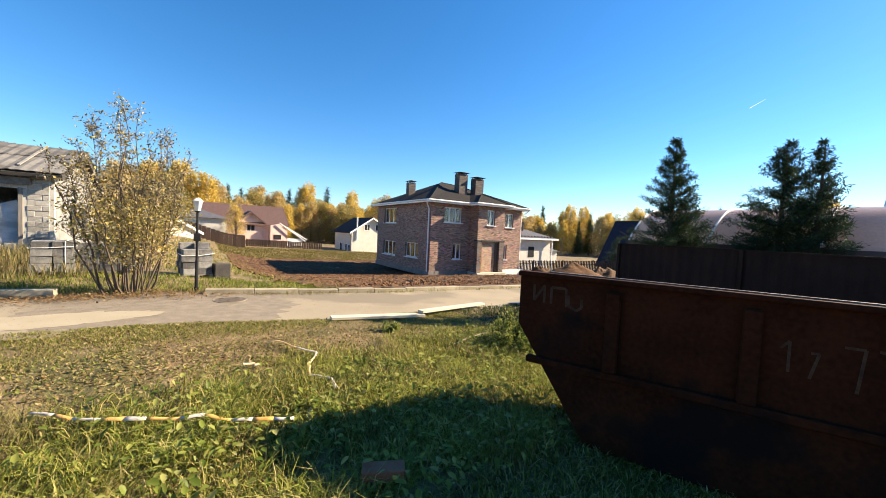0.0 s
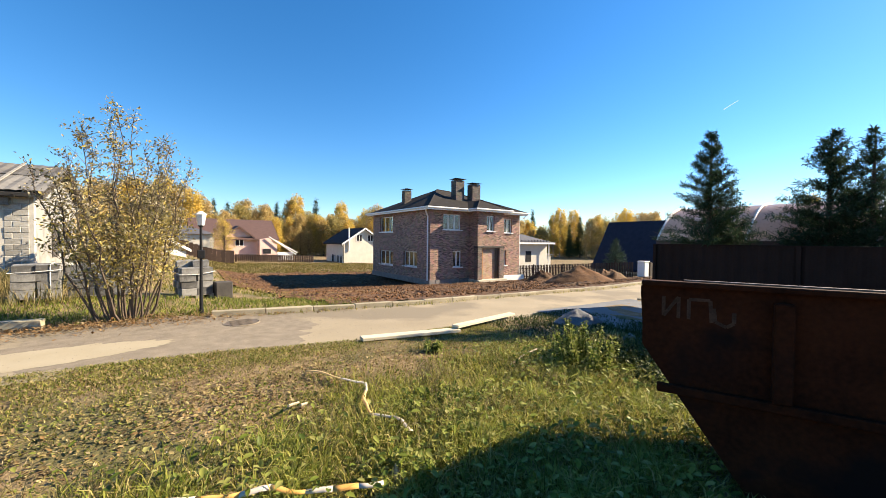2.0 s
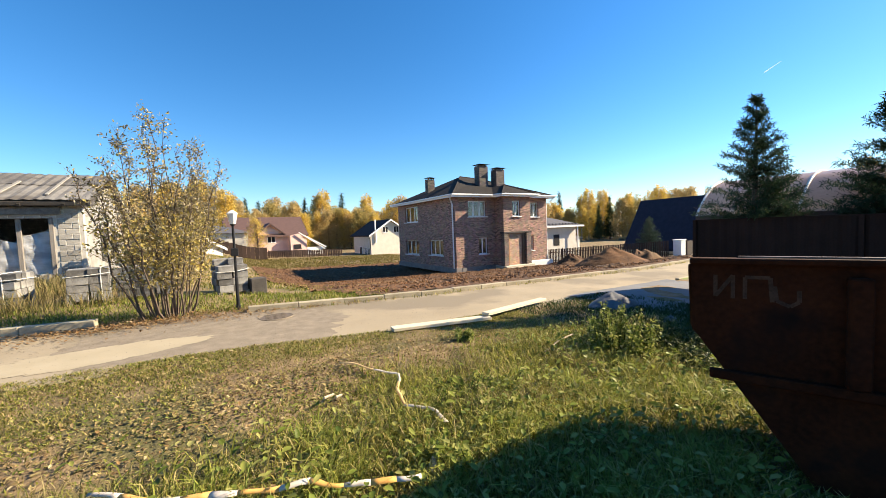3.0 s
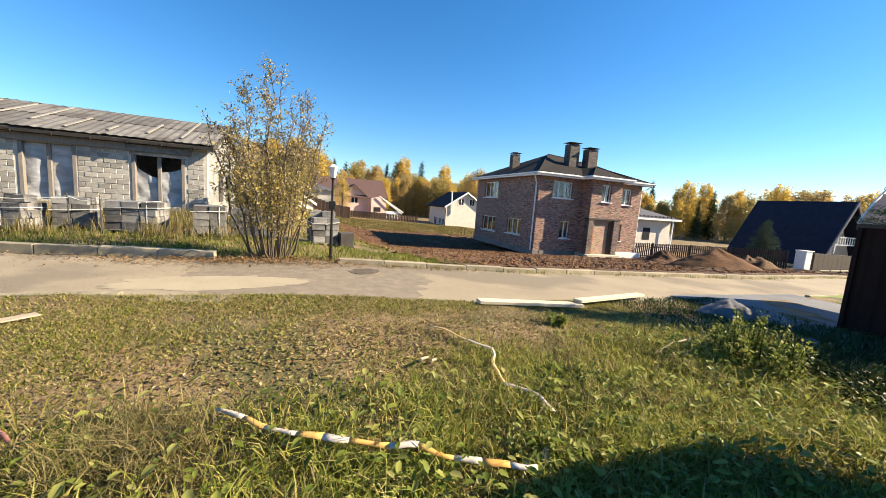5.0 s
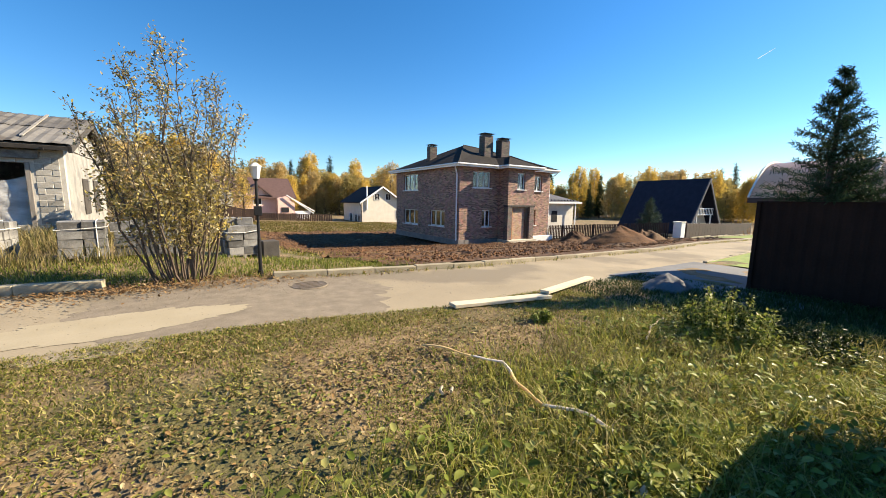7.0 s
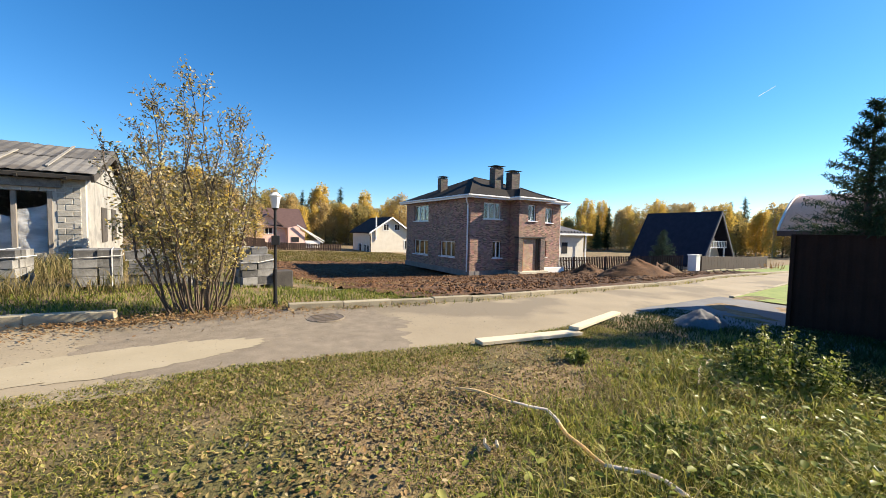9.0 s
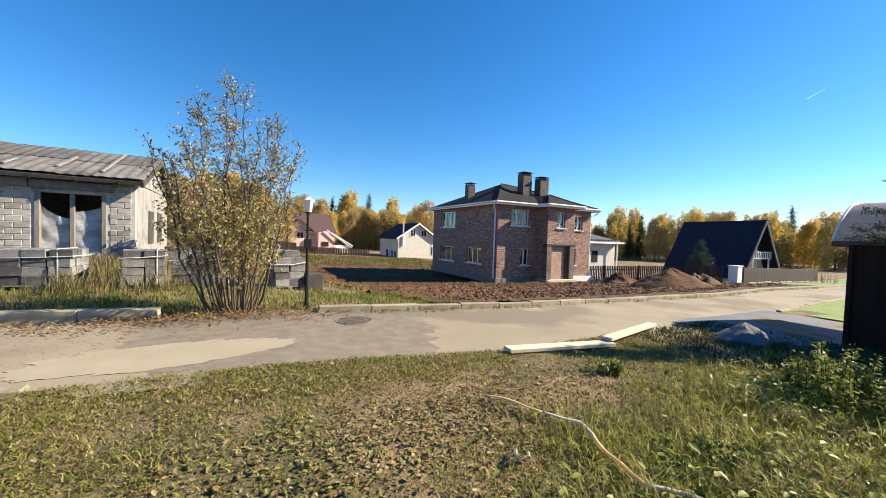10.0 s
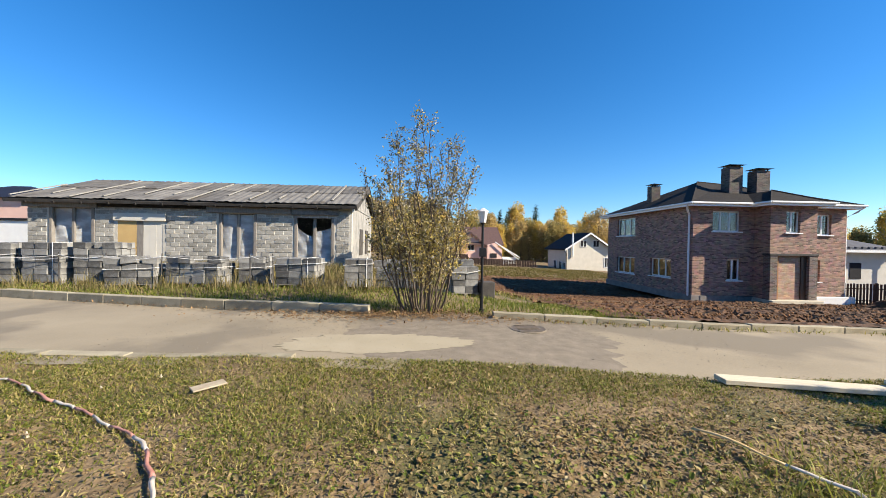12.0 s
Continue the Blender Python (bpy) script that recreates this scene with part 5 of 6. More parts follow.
board("plank", (-12.28, -16.80), (-10.45, -17.02), 0.2, 0.05, M_WOOD, "pale fresh sawn plank lying by the road", "plank", 0.03)
board("plank", (-10.5, -16.98), (-8.35, -16.36), 0.16, 0.05, M_WOOD, "pale fresh sawn plank lying by the road", "plank", 0.09)
board("wood_offcut", (-17.64, -17.22), (-17.44, -17.02), 0.14, 0.014, M_STICK, "pale weathered wood offcut on the turf", "offcut", 0.03)
board("red_brick", (-13.35, -21.2), (-13.1, -21.32), 0.12, 0.07, M_REDBRICK, "single red brick in the shaded weeds", "brick", 0.08)
for pts in (((-13.72, -18.72), (-13.80, -18.82), (-13.86, -18.94)), ((-13.66, -18.78), (-13.74, -18.88)), ((-11.1, -19.0), (-10.6, -18.8), (-10.2, -18.75)), ((-11.0, -19.1), (-10.5, -19.05))):
    q = bmesh.new()
    tube(q, [(x, y, rough_land(x, y) + 0.05 + 0.03 * i) for i, (x, y) in enumerate(pts)], 0.012, 5)
    tagged(finish("stick", q, M_STICK), "dry grey broken stick on the turf", "stick")


def lump(name, x, y, rx, ry, h, mat, label, category, seed, seg=28, rough=0.25, lift=0.0, turn=0.0):
    """An uneven heap on the land."""
    q = bmesh.new()
    rings = []
    for i in range(seg // 2 + 1):
        f = i / (seg // 2)
        ring = []
        for k in range(seg):
            a = 2 * math.pi * k / seg
            n1 = 1 + rough * noise.noise((math.cos(a) * 1.4 + seed, math.sin(a) * 1.4, f))
            px, py = rx * f * n1 * math.cos(a), ry * f * n1 * math.sin(a)
            px, py = px * math.cos(turn) - py * math.sin(turn), px * math.sin(turn) + py * math.cos(turn)
            prof = (1 - f) ** 0.8 if f > 0.25 else 1 - 0.32 * (f / 0.25) ** 1.3 * 0.66
            z = h * prof * (1 + rough * noise.noise((px * 1.7, py * 1.7, seed))) + 0.25 * rough * h * noise.noise((px * 5, py * 5, seed)) * (1 - f) + 0.12 * rough * h * noise.noise((px * 13, py * 13, seed))
            ring.append(q.verts.new((x + px, y + py, land(x + px, y + py) + lift + z - 0.03 - 0.05 * f)))
        rings.append(ring)
    for a, b in zip(rings, rings[1:]):
        for k in range(seg):
            q.faces.new((a[k], b[k], b[(k + 1) % seg], a[(k + 1) % seg]))
    bmesh.ops.remove_doubles(q, verts=q.verts[:], dist=0.0001)
    return tagged(finish(name, q, mat, smooth=True), label, category)


lump("earth_mound", 4.4, -9.45, 2.35, 1.5, 1.08, M_MOUND, "tall heap of reddish dug earth", "earth mound", 3, 72, 0.14, turn=-0.4)
lump("earth_mound", 7.2, -4.3, 2.0, 1.3, 0.75, M_DIRT, "dark heap of dug earth", "earth mound", 8, 56, 0.7)
lump("earth_mound", 9.0, -8.3, 2.8, 1.4, 0.8, M_DIRT, "dark heap of dug earth", "earth mound", 15, 56, 0.7)
lump("earth_mound", 6.6, -7.2, 2.0, 1.2, 0.7, M_DIRT, "dark heap of dug earth", "earth mound", 19, 48, 0.7)
lump("sand_mound", -7.55, -17.55, 0.85, 0.5, 0.36, M_TARP, "grey heap of sand beside the road, shade in its colour", "sand heap", 5, 36, 0.35, 0.03)
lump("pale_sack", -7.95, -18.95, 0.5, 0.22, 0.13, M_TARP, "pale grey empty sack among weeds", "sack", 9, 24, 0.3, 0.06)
lump("white_stone", -13.44, -20.2, 0.06, 0.045, 0.05, M_STONE, "small white stone in the weeds", "stone", 4, 14, 0.4, 0.12)
for k in range(14):
    x, y = random.uniform(-19, -11), random.uniform(-19.5, -16.8)
    s = random.uniform(0.015, 0.04)
    lump("pebble", x, y, s, s * 0.8, s, M_STONE, "small pale pebble on the turf", "stone", k, 8, 0.4, 0.06)

mh = thing("manhole_cover", (-13.75, -14.45, land(-13.75, -14.45) + 0.03), "rusty round manhole cover set in the broken road", "manhole cover")
q = bmesh.new()
tube(q, ((0, 0, -0.05), (0, 0, 0.006)), 0.29, 28)
part("cover", q, M_IRON, mh)
q = bmesh.new()
for k in range(5):
    box(q, -0.19, 0.19, -0.2 + k * 0.1 - 0.012, -0.2 + k * 0.1 + 0.012, 0.006, 0.014)
part("ribs", q, M_IRON, mh)
q = bmesh.new()
tube(q, [(0.305 * math.cos(a * math.pi / 14), 0.305 * math.sin(a * math.pi / 14), -0.004) for a in range(29)], 0.014, 6)
part("rim", q, M_GRAVEL, mh)

# low white rope and stakes along the stacks
rope = thing("white_rope_line", (0, 0, 0), "slack white tape strung between stakes before the stacks", "rope line")
stakes = [(-28.9, -9.6), (-26.3, -9.5), (-24.6, -9.9), (-23.05, -10.0), (-20.6, -9.9), (-19.9, -10.0)]
for i, (x, y) in enumerate(stakes):
    q = bmesh.new()
    tube(q, ((x, y, land(x, y) - 0.1), (x + random.uniform(-0.05, 0.05), y, land(x, y) + 1.0)), 0.016, 5)
    part("stake", q, M_DARKWOOD, rope)
for (x1, y1), (x2, y2) in zip(stakes, stakes[1:]):
    for zz in (0.92,):
        q = bmesh.new()
        tube(q, [(x1 + (x2 - x1) * f, y1 + (y2 - y1) * f - 0.03, land(x1, y1) + zz - 0.09 * math.sin(math.pi * f) + random.uniform(-0.01, 0.01)) for f in (0, 0.2, 0.4, 0.6, 0.8, 1)], 0.008, 5)
        part("tape", q, M_STRAP, rope)

# vapour trail, very far
q = bmesh.new()
tube(q, ((2836, 880, 868), (2870, 812, 915)), (2.2, 1.0), 6)
tagged(finish("vapour_trail", q, M_CONTRAIL_GLOW), "thin white aircraft vapour trail in the sky", "vapour trail", kind="structure")


# ---- plants ----
def quick_mesh(name, co, tris, material, parent=None):
    """A mesh from arrays of corners and triangles."""
    me = bpy.data.meshes.new(name)
    me.vertices.add(len(co))
    me.vertices.foreach_set("co", np.asarray(co, np.float32).ravel())
    me.loops.add(tris.size)
    me.loops.foreach_set("vertex_index", tris.astype(np.int32).ravel())
    me.polygons.add(len(tris))
    me.polygons.foreach_set("loop_start", np.arange(0, tris.size, 3, dtype=np.int32))
    me.update(calc_edges=True)
    me.materials.append(material)
    ob = new(name, me)
    if parent:
        ob.parent = parent
    return ob


rng = np.random.default_rng(4)


def blades(name, xy, z, height, width, lean, material, label):
    """Bent grass blades: five corners, three triangles each."""
    n = len(xy)
    a = rng.uniform(0, 2 * np.pi, n)
    side = np.stack([np.cos(a), np.sin(a), 0 * a], 1) * (width / 2)[:, None]
    b = rng.uniform(0, 2 * np.pi, n)
    out = np.stack([np.cos(b), np.sin(b), 0 * b], 1) * (lean * height)[:, None]
    base = np.column_stack([xy, z])
    up = np.zeros((n, 3))
    up[:, 2] = height
    mid, tip = base + up * 0.6 + out * 0.35, base + up * (1 - 0.25 * lean[:, None]) + out
    co = np.stack([base - side, base + side, mid + side * 0.8, mid - side * 0.8, tip], 1).reshape(-1, 3)
    i = np.arange(n)[:, None] * 5
    tris = np.concatenate([i + [0, 1, 2], i + [0, 2, 3], i + [3, 2, 4]], 1).reshape(-1, 3)
    return tagged(quick_mesh(name, co, tris, material), label, "grass", kind="stuff")


def leaves(n, pos, size, material, name, parent=None, flat=0.0, aspect=0.5, oval=False):
    """Leaf blades folded along the midrib, at random turns; oval ones have a rounded outline."""
    d = rng.normal(size=(n, 3))
    d[:, 2] *= 1 - flat
    d /= np.linalg.norm(d, axis=1)[:, None]
    r = rng.normal(size=(n, 3))
    if flat:
        r = np.cross(np.array([0, 0, 1.0]) + 0.5 * (1 - flat) * r, d)
    else:
        r = np.cross(r, d)
    r /= np.linalg.norm(r, axis=1)[:, None] + 1e-9
    s = size[:, None]
    nrm = np.cross(d, r)
    if oval:
        w, fold, drop = s * aspect / 2, nrm * s * 0.07, np.array([0, 0, 0.12])
        co = np.stack([pos, pos + d * s * 0.28 + r * w * 0.85 + fold, pos + d * s * 0.68 + r * w * 0.8 + fold, pos + d * s - s * drop, pos + d * s * 0.68 - r * w * 0.8 + fold, pos + d * s * 0.28 - r * w * 0.85 + fold], 1).reshape(-1, 3)
        i = np.arange(n)[:, None] * 6
        tris = np.concatenate([i + [0, 1, 2], i + [0, 2, 3], i + [0, 3, 4], i + [0, 4, 5]], 1).reshape(-1, 3)
    else:
        co = np.stack([pos, pos + d * s * 0.5 + r * s * aspect / 2 + nrm * s * 0.08, pos + d * s, pos + d * s * 0.5 - r * s * aspect / 2 + nrm * s * 0.08], 1).reshape(-1, 3)
        i = np.arange(n)[:, None] * 4
        tris = np.concatenate([i + [0, 1, 2], i + [0, 2, 3]], 1).reshape(-1, 3)
    return quick_mesh(name, co, tris, material, parent)


def bare(x, y):
    """How bare the turf is: 1 for open soil."""
    v = noise.noise((x * 0.55, y * 0.8, 3)) + 0.6 * noise.noise((x * 1.7, y * 1.9, 8)) + 0.25 * noise.noise((x * 5, y * 5, 1))
    near = math.exp(-((x + 14.4) ** 2 / 2.2 + (y + 18.1) ** 2 / 0.5)) + math.exp(-((x + 15.4) ** 2 / 1.2 + (y + 18.9) ** 2 / 0.25)) + 0.7 * math.exp(-((x + 12.4) ** 2 / 1.0 + (y + 17.6) ** 2 / 0.25))
    return min(1.0, max(0.0, 0.36 + 0.75 * v + 0.8 * near))


def rank(x, y):
    """Where the growth is tall: the corner before the skip and the ground near the path."""
    return max(ease(-18.9, -19.9, y) * ease(-19, -16.5, x), ease(-12.2, -10.8, x) * ease(-17.9, -18.8, y))


def grow(n, x0, x1, y0, y1, test):
    pts = np.column_stack([rng.uniform(x0, x1, n), rng.uniform(y0, y1, n)])
    keep = np.array([test(x, y) for x, y in pts])
    return pts[rng.random(n) < keep]


def turf_share(x, y):
    if y > near_edge(x) + 0.0 + 0.13 * noise.noise((x * 1.3, 3, 0)):
        return 0.0
    return max(0.08, 1 - 0.98 * bare(x, y))


def lay(name, pts, h0, h1, w, lean, mat, label, tall=0.0):
    z = np.array([rough_land(x, y) for x, y in pts]) - 0.008
    k = np.array([rank(x, y) for x, y in pts])
    h = rng.uniform(h0, h1, len(pts)) * (1 + tall * k)
    return blades(name, pts, z, h, np.full(len(pts), w) * rng.uniform(0.6, 1.3, len(pts)), rng.uniform(0.2, 1.3, len(pts)) * lean, mat, label)


lay("short_turf", grow(240000, -19.5, -9.5, -21.5, -16.0, turf_share), 0.02, 0.06, 0.010, 1.3, M_GRASS, "short patchy green and straw turf", 0.8)
lay("short_turf", grow(90000, -26, -6.5, -27, -21.5, lambda x, y: 0.9), 0.03, 0.08, 0.013, 1.1, M_GRASS, "short patchy green and straw turf")
lay("short_turf", grow(85000, -27, -19.5, -21.5, -15.4, turf_share), 0.02, 0.06, 0.011, 1.0, M_GRASS, "short patchy green and straw turf", 0.5)
# Nettle green darkens this turf to draw the shade of the fence
lay("short_turf", grow(30000, -9.5, -6, -21.5, -16.0, turf_share), 0.03, 0.10, 0.012, 1.0, M_NETTLE_SHADE, "turf beside the brown fence, shade put into its dark green", 0.8)
M_STRAW = leaf_mat("dead_grass", [(0.13, 0.085, 0.04), (0.24, 0.17, 0.085), (0.34, 0.26, 0.13), (0.20, 0.16, 0.06), (0.44, 0.35, 0.19)], 0.7, 0.2)
lay("dead_grass", grow(110000, -20.5, -9.5, -21.2, -16.2, lambda x, y: (0.95 - 0.75 * bare(x, y)) * (1 - 0.8 * rank(x, y)) if y < near_edge(x) - 0.05 else 0), 0.015, 0.05, 0.006, 2.2, M_STRAW, "matted brown dead grass in the turf")
M_LUSH = leaf_mat("lush_grass", [(0.14, 0.19, 0.03), (0.24, 0.27, 0.045), (0.34, 0.34, 0.075), (0.42, 0.38, 0.13)], 0.45, 0.4)
lay("lush_grass", grow(48000, -16.8, -9.8, -21.4, -18.9, lambda x, y: rank(x, y) * ease(-18.9, -19.8, y) * max(0.0, 0.15 + 1.9 * noise.noise((x * 2.1, y * 2.1, 31)))), 0.08, 0.22, 0.009, 1.4, M_LUSH, "lush arching green grass near the path")
lay("tall_grass", grow(42000, -17.5, -8, -21.6, -17.4, lambda x, y: rank(x, y) * (0.5 + noise.noise((x * 1.2, y * 1.2, 6)))), 0.10, 0.26, 0.008, 1.1, M_GRASS, "rank long grass with straw among it")
lay("tall_grass", grow(9000, -16.4, -15.0, -20.2, -19.2, lambda x, y: math.exp(-((x + 15.7) ** 2 / 0.12 + (y + 19.65) ** 2 / 0.08))), 0.12, 0.28, 0.006, 1.2, M_GRASSDRY, "tuft of long yellow dry grass")
lay("tall_grass", grow(9000, -13.0, -11.0, -20.0, -18.4, lambda x, y: 0.7 * max(0, noise.noise((x * 1.6, y * 1.6, 16)))), 0.12, 0.26, 0.007, 1.2, M_GRASSDRY, "long yellowing grass before the skip")
# Lighter blades than the turf: sunlight put into their colour
lay("tall_grass", grow(16000, -13.6, -10.6, -20.4, -18.0, lambda x, y: ease(-13.8, -12.2, x) * ease(-17.9, -19.0, y) * (0.5 + noise.noise((x * 1.1, y * 1.1, 26)))), 0.06, 0.17, 0.010, 1.2, leaf_mat("sunlit_grass", [(0.22, 0.24, 0.04), (0.32, 0.31, 0.06), (0.42, 0.37, 0.11), (0.15, 0.18, 0.03)], 0.5, 0.35), "long grass before the skip, sunlight in its light green")
M_VERGE = leaf_mat("verge_blades", [(0.07, 0.10, 0.016), (0.13, 0.165, 0.026), (0.20, 0.22, 0.04), (0.30, 0.27, 0.08)], 0.55, 0.35)
# verge beyond the road
vz = lambda x, y: 1.0 if far_edge(x) + 0.22 < y < far_edge(x) + 3.6 else 0.0
lay("dry_weeds", grow(22000, -34, -17.5, -8.6, -4.0, lambda x, y: 0.5 + 0.5 * noise.noise((x * 0.8, y, 24))), 0.2, 0.7, 0.018, 0.6, M_GRASSDRY, "tall dry weeds behind the block stacks")
lay("verge_grass", grow(80000, -32, -9.3, -14, -7.4, lambda x, y: vz(x, y) * (1 - ease(-12.5, -9.5, x)) * (0.55 + 0.6 * noise.noise((x, y, 1)))), 0.05, 0.17, 0.015, 0.9, M_VERGE, "green verge grass behind the kerb")
lay("dry_weeds", grow(7000, -30, -16.5, -10.6, -10.0, lambda x, y: max(0.0, 0.1 + noise.noise((x * 1.1, y, 14)))), 0.25, 0.7, 0.012, 0.5, M_GRASSDRY, "tall dry weeds before the block stacks")
lay("dry_weeds", grow(13000, -31, -16.5, -11.2, -7.3, lambda x, y: max(0.0, 0.25 + noise.noise((x * 0.8, y, 4)))), 0.12, 0.45, 0.013, 0.6, M_GRASSDRY, "tall dry weeds among the block stacks")
lay("verge_grass", grow(30000, -14, 16, -14.2, -12.0, lambda x, y: (1.0 if far_edge(x) - 0.22 < y < far_edge(x) + 0.02 else 0.0) * max(0, 0.32 + noise.noise((x * 0.9, 2, 2)))), 0.05, 0.17, 0.016, 1.0, M_GRASS, "sparse weeds along the kerb foot")
lay("field_grass", grow(30000, -16, -6, -8.5, 30, lambda x, y: ease(-9.5, -12.5, x + 0.12 * y) * (0.5 + noise.noise((x * 0.7, y * 0.7, 3)))), 0.05, 0.2, 0.03, 1.0, M_GRASS, "rough green field grass")

pts = grow(13000, -17.2, -9.5, -21.6, -17.6, lambda x, y: rank(x, y) * max(0, 0.55 + 0.9 * noise.noise((x * 1.5, y * 1.5, 9))))
pz = np.array([rough_land(x, y) for x, y in pts]) + rng.uniform(0.03, 0.2, len(pts))
tagged(leaves(len(pts), np.column_stack([pts, pz]), rng.uniform(0.03, 0.085, len(pts)), M_WEED, "broad_weeds", flat=0.6, aspect=0.6, oval=True), "broad-leaved green weeds near the path", "weeds", kind="stuff")
pts = grow(115000, -22, -9, -21, -16.2, lambda x, y: 0.75 * turf_share(x, y) * max(0.15, 0.55 + 1.1 * noise.noise((x * 2.2, y * 2.2, 12))))
pz = np.array([rough_land(x, y) for x, y in pts]) + rng.uniform(0.005, 0.035, len(pts))
tagged(leaves(len(pts), np.column_stack([pts, pz]), rng.uniform(0.010, 0.034, len(pts)), M_WEED, "clover_leaves", flat=0.7, aspect=0.6, oval=True), "small clover and plantain leaves in the turf", "weeds", kind="stuff")
pts = grow(75000, -24, -8, -21, -16.2, lambda x, y: 0.6 - 0.35 * bare(x, y) if y < near_edge(x) + 0.1 else 0)
pz = np.array([rough_land(x, y) for x, y in pts]) + 0.02
tagged(leaves(len(pts), np.column_stack([pts, pz]), rng.uniform(0.008, 0.026, len(pts)), M_LITTER, "leaf_litter", flat=0.8, aspect=0.6), "scattered brown fallen leaves on the turf", "leaves", kind="stuff")
pts = grow(60000, -24, -11, -14.9, -12.4, lambda x, y: 0.9 * (0.4 + max(0, 0.4 + noise.noise((x * 2, y * 2, 40)))) * math.exp(-((x + 15.9) ** 2 / 4.0 + (y + 13.55) ** 2 / 0.20)) + 0.10 * math.exp(-((y - far_edge(x) + 0.15) ** 2 / 0.02)))
pz = np.array([land(x, y) for x, y in pts]) + rng.uniform(0.035, 0.09, len(pts))
tagged(leaves(len(pts), np.column_stack([pts, pz]), rng.uniform(0.03, 0.065, len(pts)), leaf_mat("leaf_drift", [(0.14, 0.075, 0.03), (0.23, 0.13, 0.055), (0.31, 0.20, 0.095), (0.10, 0.055, 0.025), (0.38, 0.29, 0.16)], 0.7, 0.15), "leaf_litter", flat=0.7, aspect=0.6), "drift of brown fallen leaves under the shrub", "leaves", kind="stuff")


def gravel(name, xy, size, lift, material, label):
    """Small angular stones, six corners each."""
    n = len(xy)
    base = np.array([(1, 0, 0), (0, 1, 0), (-1, 0, 0), (0, -1, 0), (0, 0, 0.8), (0, 0, -0.6)])
    jit = base[None] * rng.uniform(0.6, 1.3, (n, 6, 3)) + rng.normal(0, 0.15, (n, 6, 3))
    a = rng.uniform(0, 6.28, n)
    ca, sa = np.cos(a)[:, None], np.sin(a)[:, None]
    jit = np.stack([jit[..., 0] * ca - jit[..., 1] * sa, jit[..., 0] * sa + jit[..., 1] * ca, jit[..., 2]], 2) * size[:, None, None]
    z = np.array([land(x, y) for x, y in xy]) + lift
    co = (jit + np.column_stack([xy, z])[:, None, :]).reshape(-1, 3)
    f = np.array([(0, 1, 4), (1, 2, 4), (2, 3, 4), (3, 0, 4), (1, 0, 5), (2, 1, 5), (3, 2, 5), (0, 3, 5)])
    tris = (np.arange(n)[:, None, None] * 6 + f[None]).reshape(-1, 3)
    return tagged(quick_mesh(name, co, tris, material), label, "gravel", kind="stuff")


lay("short_turf", grow(14000, -13.6, -10.5, -23.2, -21.5, lambda x, y: 0.8), 0.03, 0.12, 0.010, 1.2, M_GRASS, "grass in the shade of the skip")
lay("field_grass", grow(36000, -13, 9, 15, 34, lambda x, y: 0.3 + 0.6 * max(0, 0.3 + noise.noise((x * 0.3, y * 0.3, 3)))), 0.06, 0.22, 0.06, 1.0, leaf_mat("field_blades", [(0.09, 0.07, 0.022), (0.14, 0.13, 0.03), (0.20, 0.14, 0.05), (0.11, 0.12, 0.026)], 0.6, 0.3), "rough brown and green field grass")
for cx, cy, k, m in ((-14.35, -18.15, 1500, M_LITTER), (-12.9, -17.9, 500, M_LITTER), (-15.4, -18.9, 600, M_LITTER), (-14.5, -18.3, 500, M_WEED), (-15.0, -16.9, 500, M_LITTER), (-12.2, -17.75, 450, M_LITTER)):
    pts = rng.normal(0, 1, (k, 2)) * (0.75, 0.33) + (cx, cy)
    pz = np.array([rough_land(x, y) for x, y in pts]) + rng.uniform(0.008, 0.03, k)
    tagged(leaves(k, np.column_stack([pts, pz]), rng.uniform(0.02, 0.055, k), m, "fallen_foliage", flat=0.65, aspect=0.6, oval=True), "curled fallen leaves and small weeds on bare soil", "leaves", kind="stuff")
M_PEBBLE = leaf_mat("road_pebbles", [(0.15, 0.125, 0.095), (0.22, 0.19, 0.145), (0.31, 0.27, 0.21), (0.19, 0.16, 0.125)], 0.9, 0.0)
pts = grow(12000, -20, -10.5, -16.2, -13.3, lambda x, y: 0.9 * math.exp(-((x + 14.9) ** 2 / 6 + (y + 14.5) ** 2 / 0.5)) + 0.12)
gravel("loose_gravel", pts, rng.uniform(0.003, 0.009, len(pts)), 0.024, M_PEBBLE, "loose grey stones on the broken road")
pts = grow(6000, -19, -10, -21, -16.3, lambda x, y: 0.1 + 0.6 * bare(x, y) if y < near_edge(x) - 0.15 else 0)
pz = gravel("soil_clods", pts, rng.uniform(0.004, 0.016, len(pts)), 0.05, leaf_mat("clod_earth", [(0.08, 0.05, 0.025), (0.19, 0.13, 0.065), (0.27, 0.20, 0.11)], 0.95, 0.0), "small dry clods of earth in the turf")
pts = grow(16000, -11, 12, -13.2, 6, lambda x, y: 0.8 if y > far_edge(x) + 0.9 and not (-0.2 < x < 8.4 and y > -2) else 0)
gravel("earth_clods", pts, rng.uniform(0.02, 0.09, len(pts)) ** 1.15, 0.07, leaf_mat("yard_clods", [(0.05, 0.022, 0.009), (0.13, 0.065, 0.03), (0.22, 0.115, 0.055)], 0.95, 0.0), "broken clods of reddish dug earth")


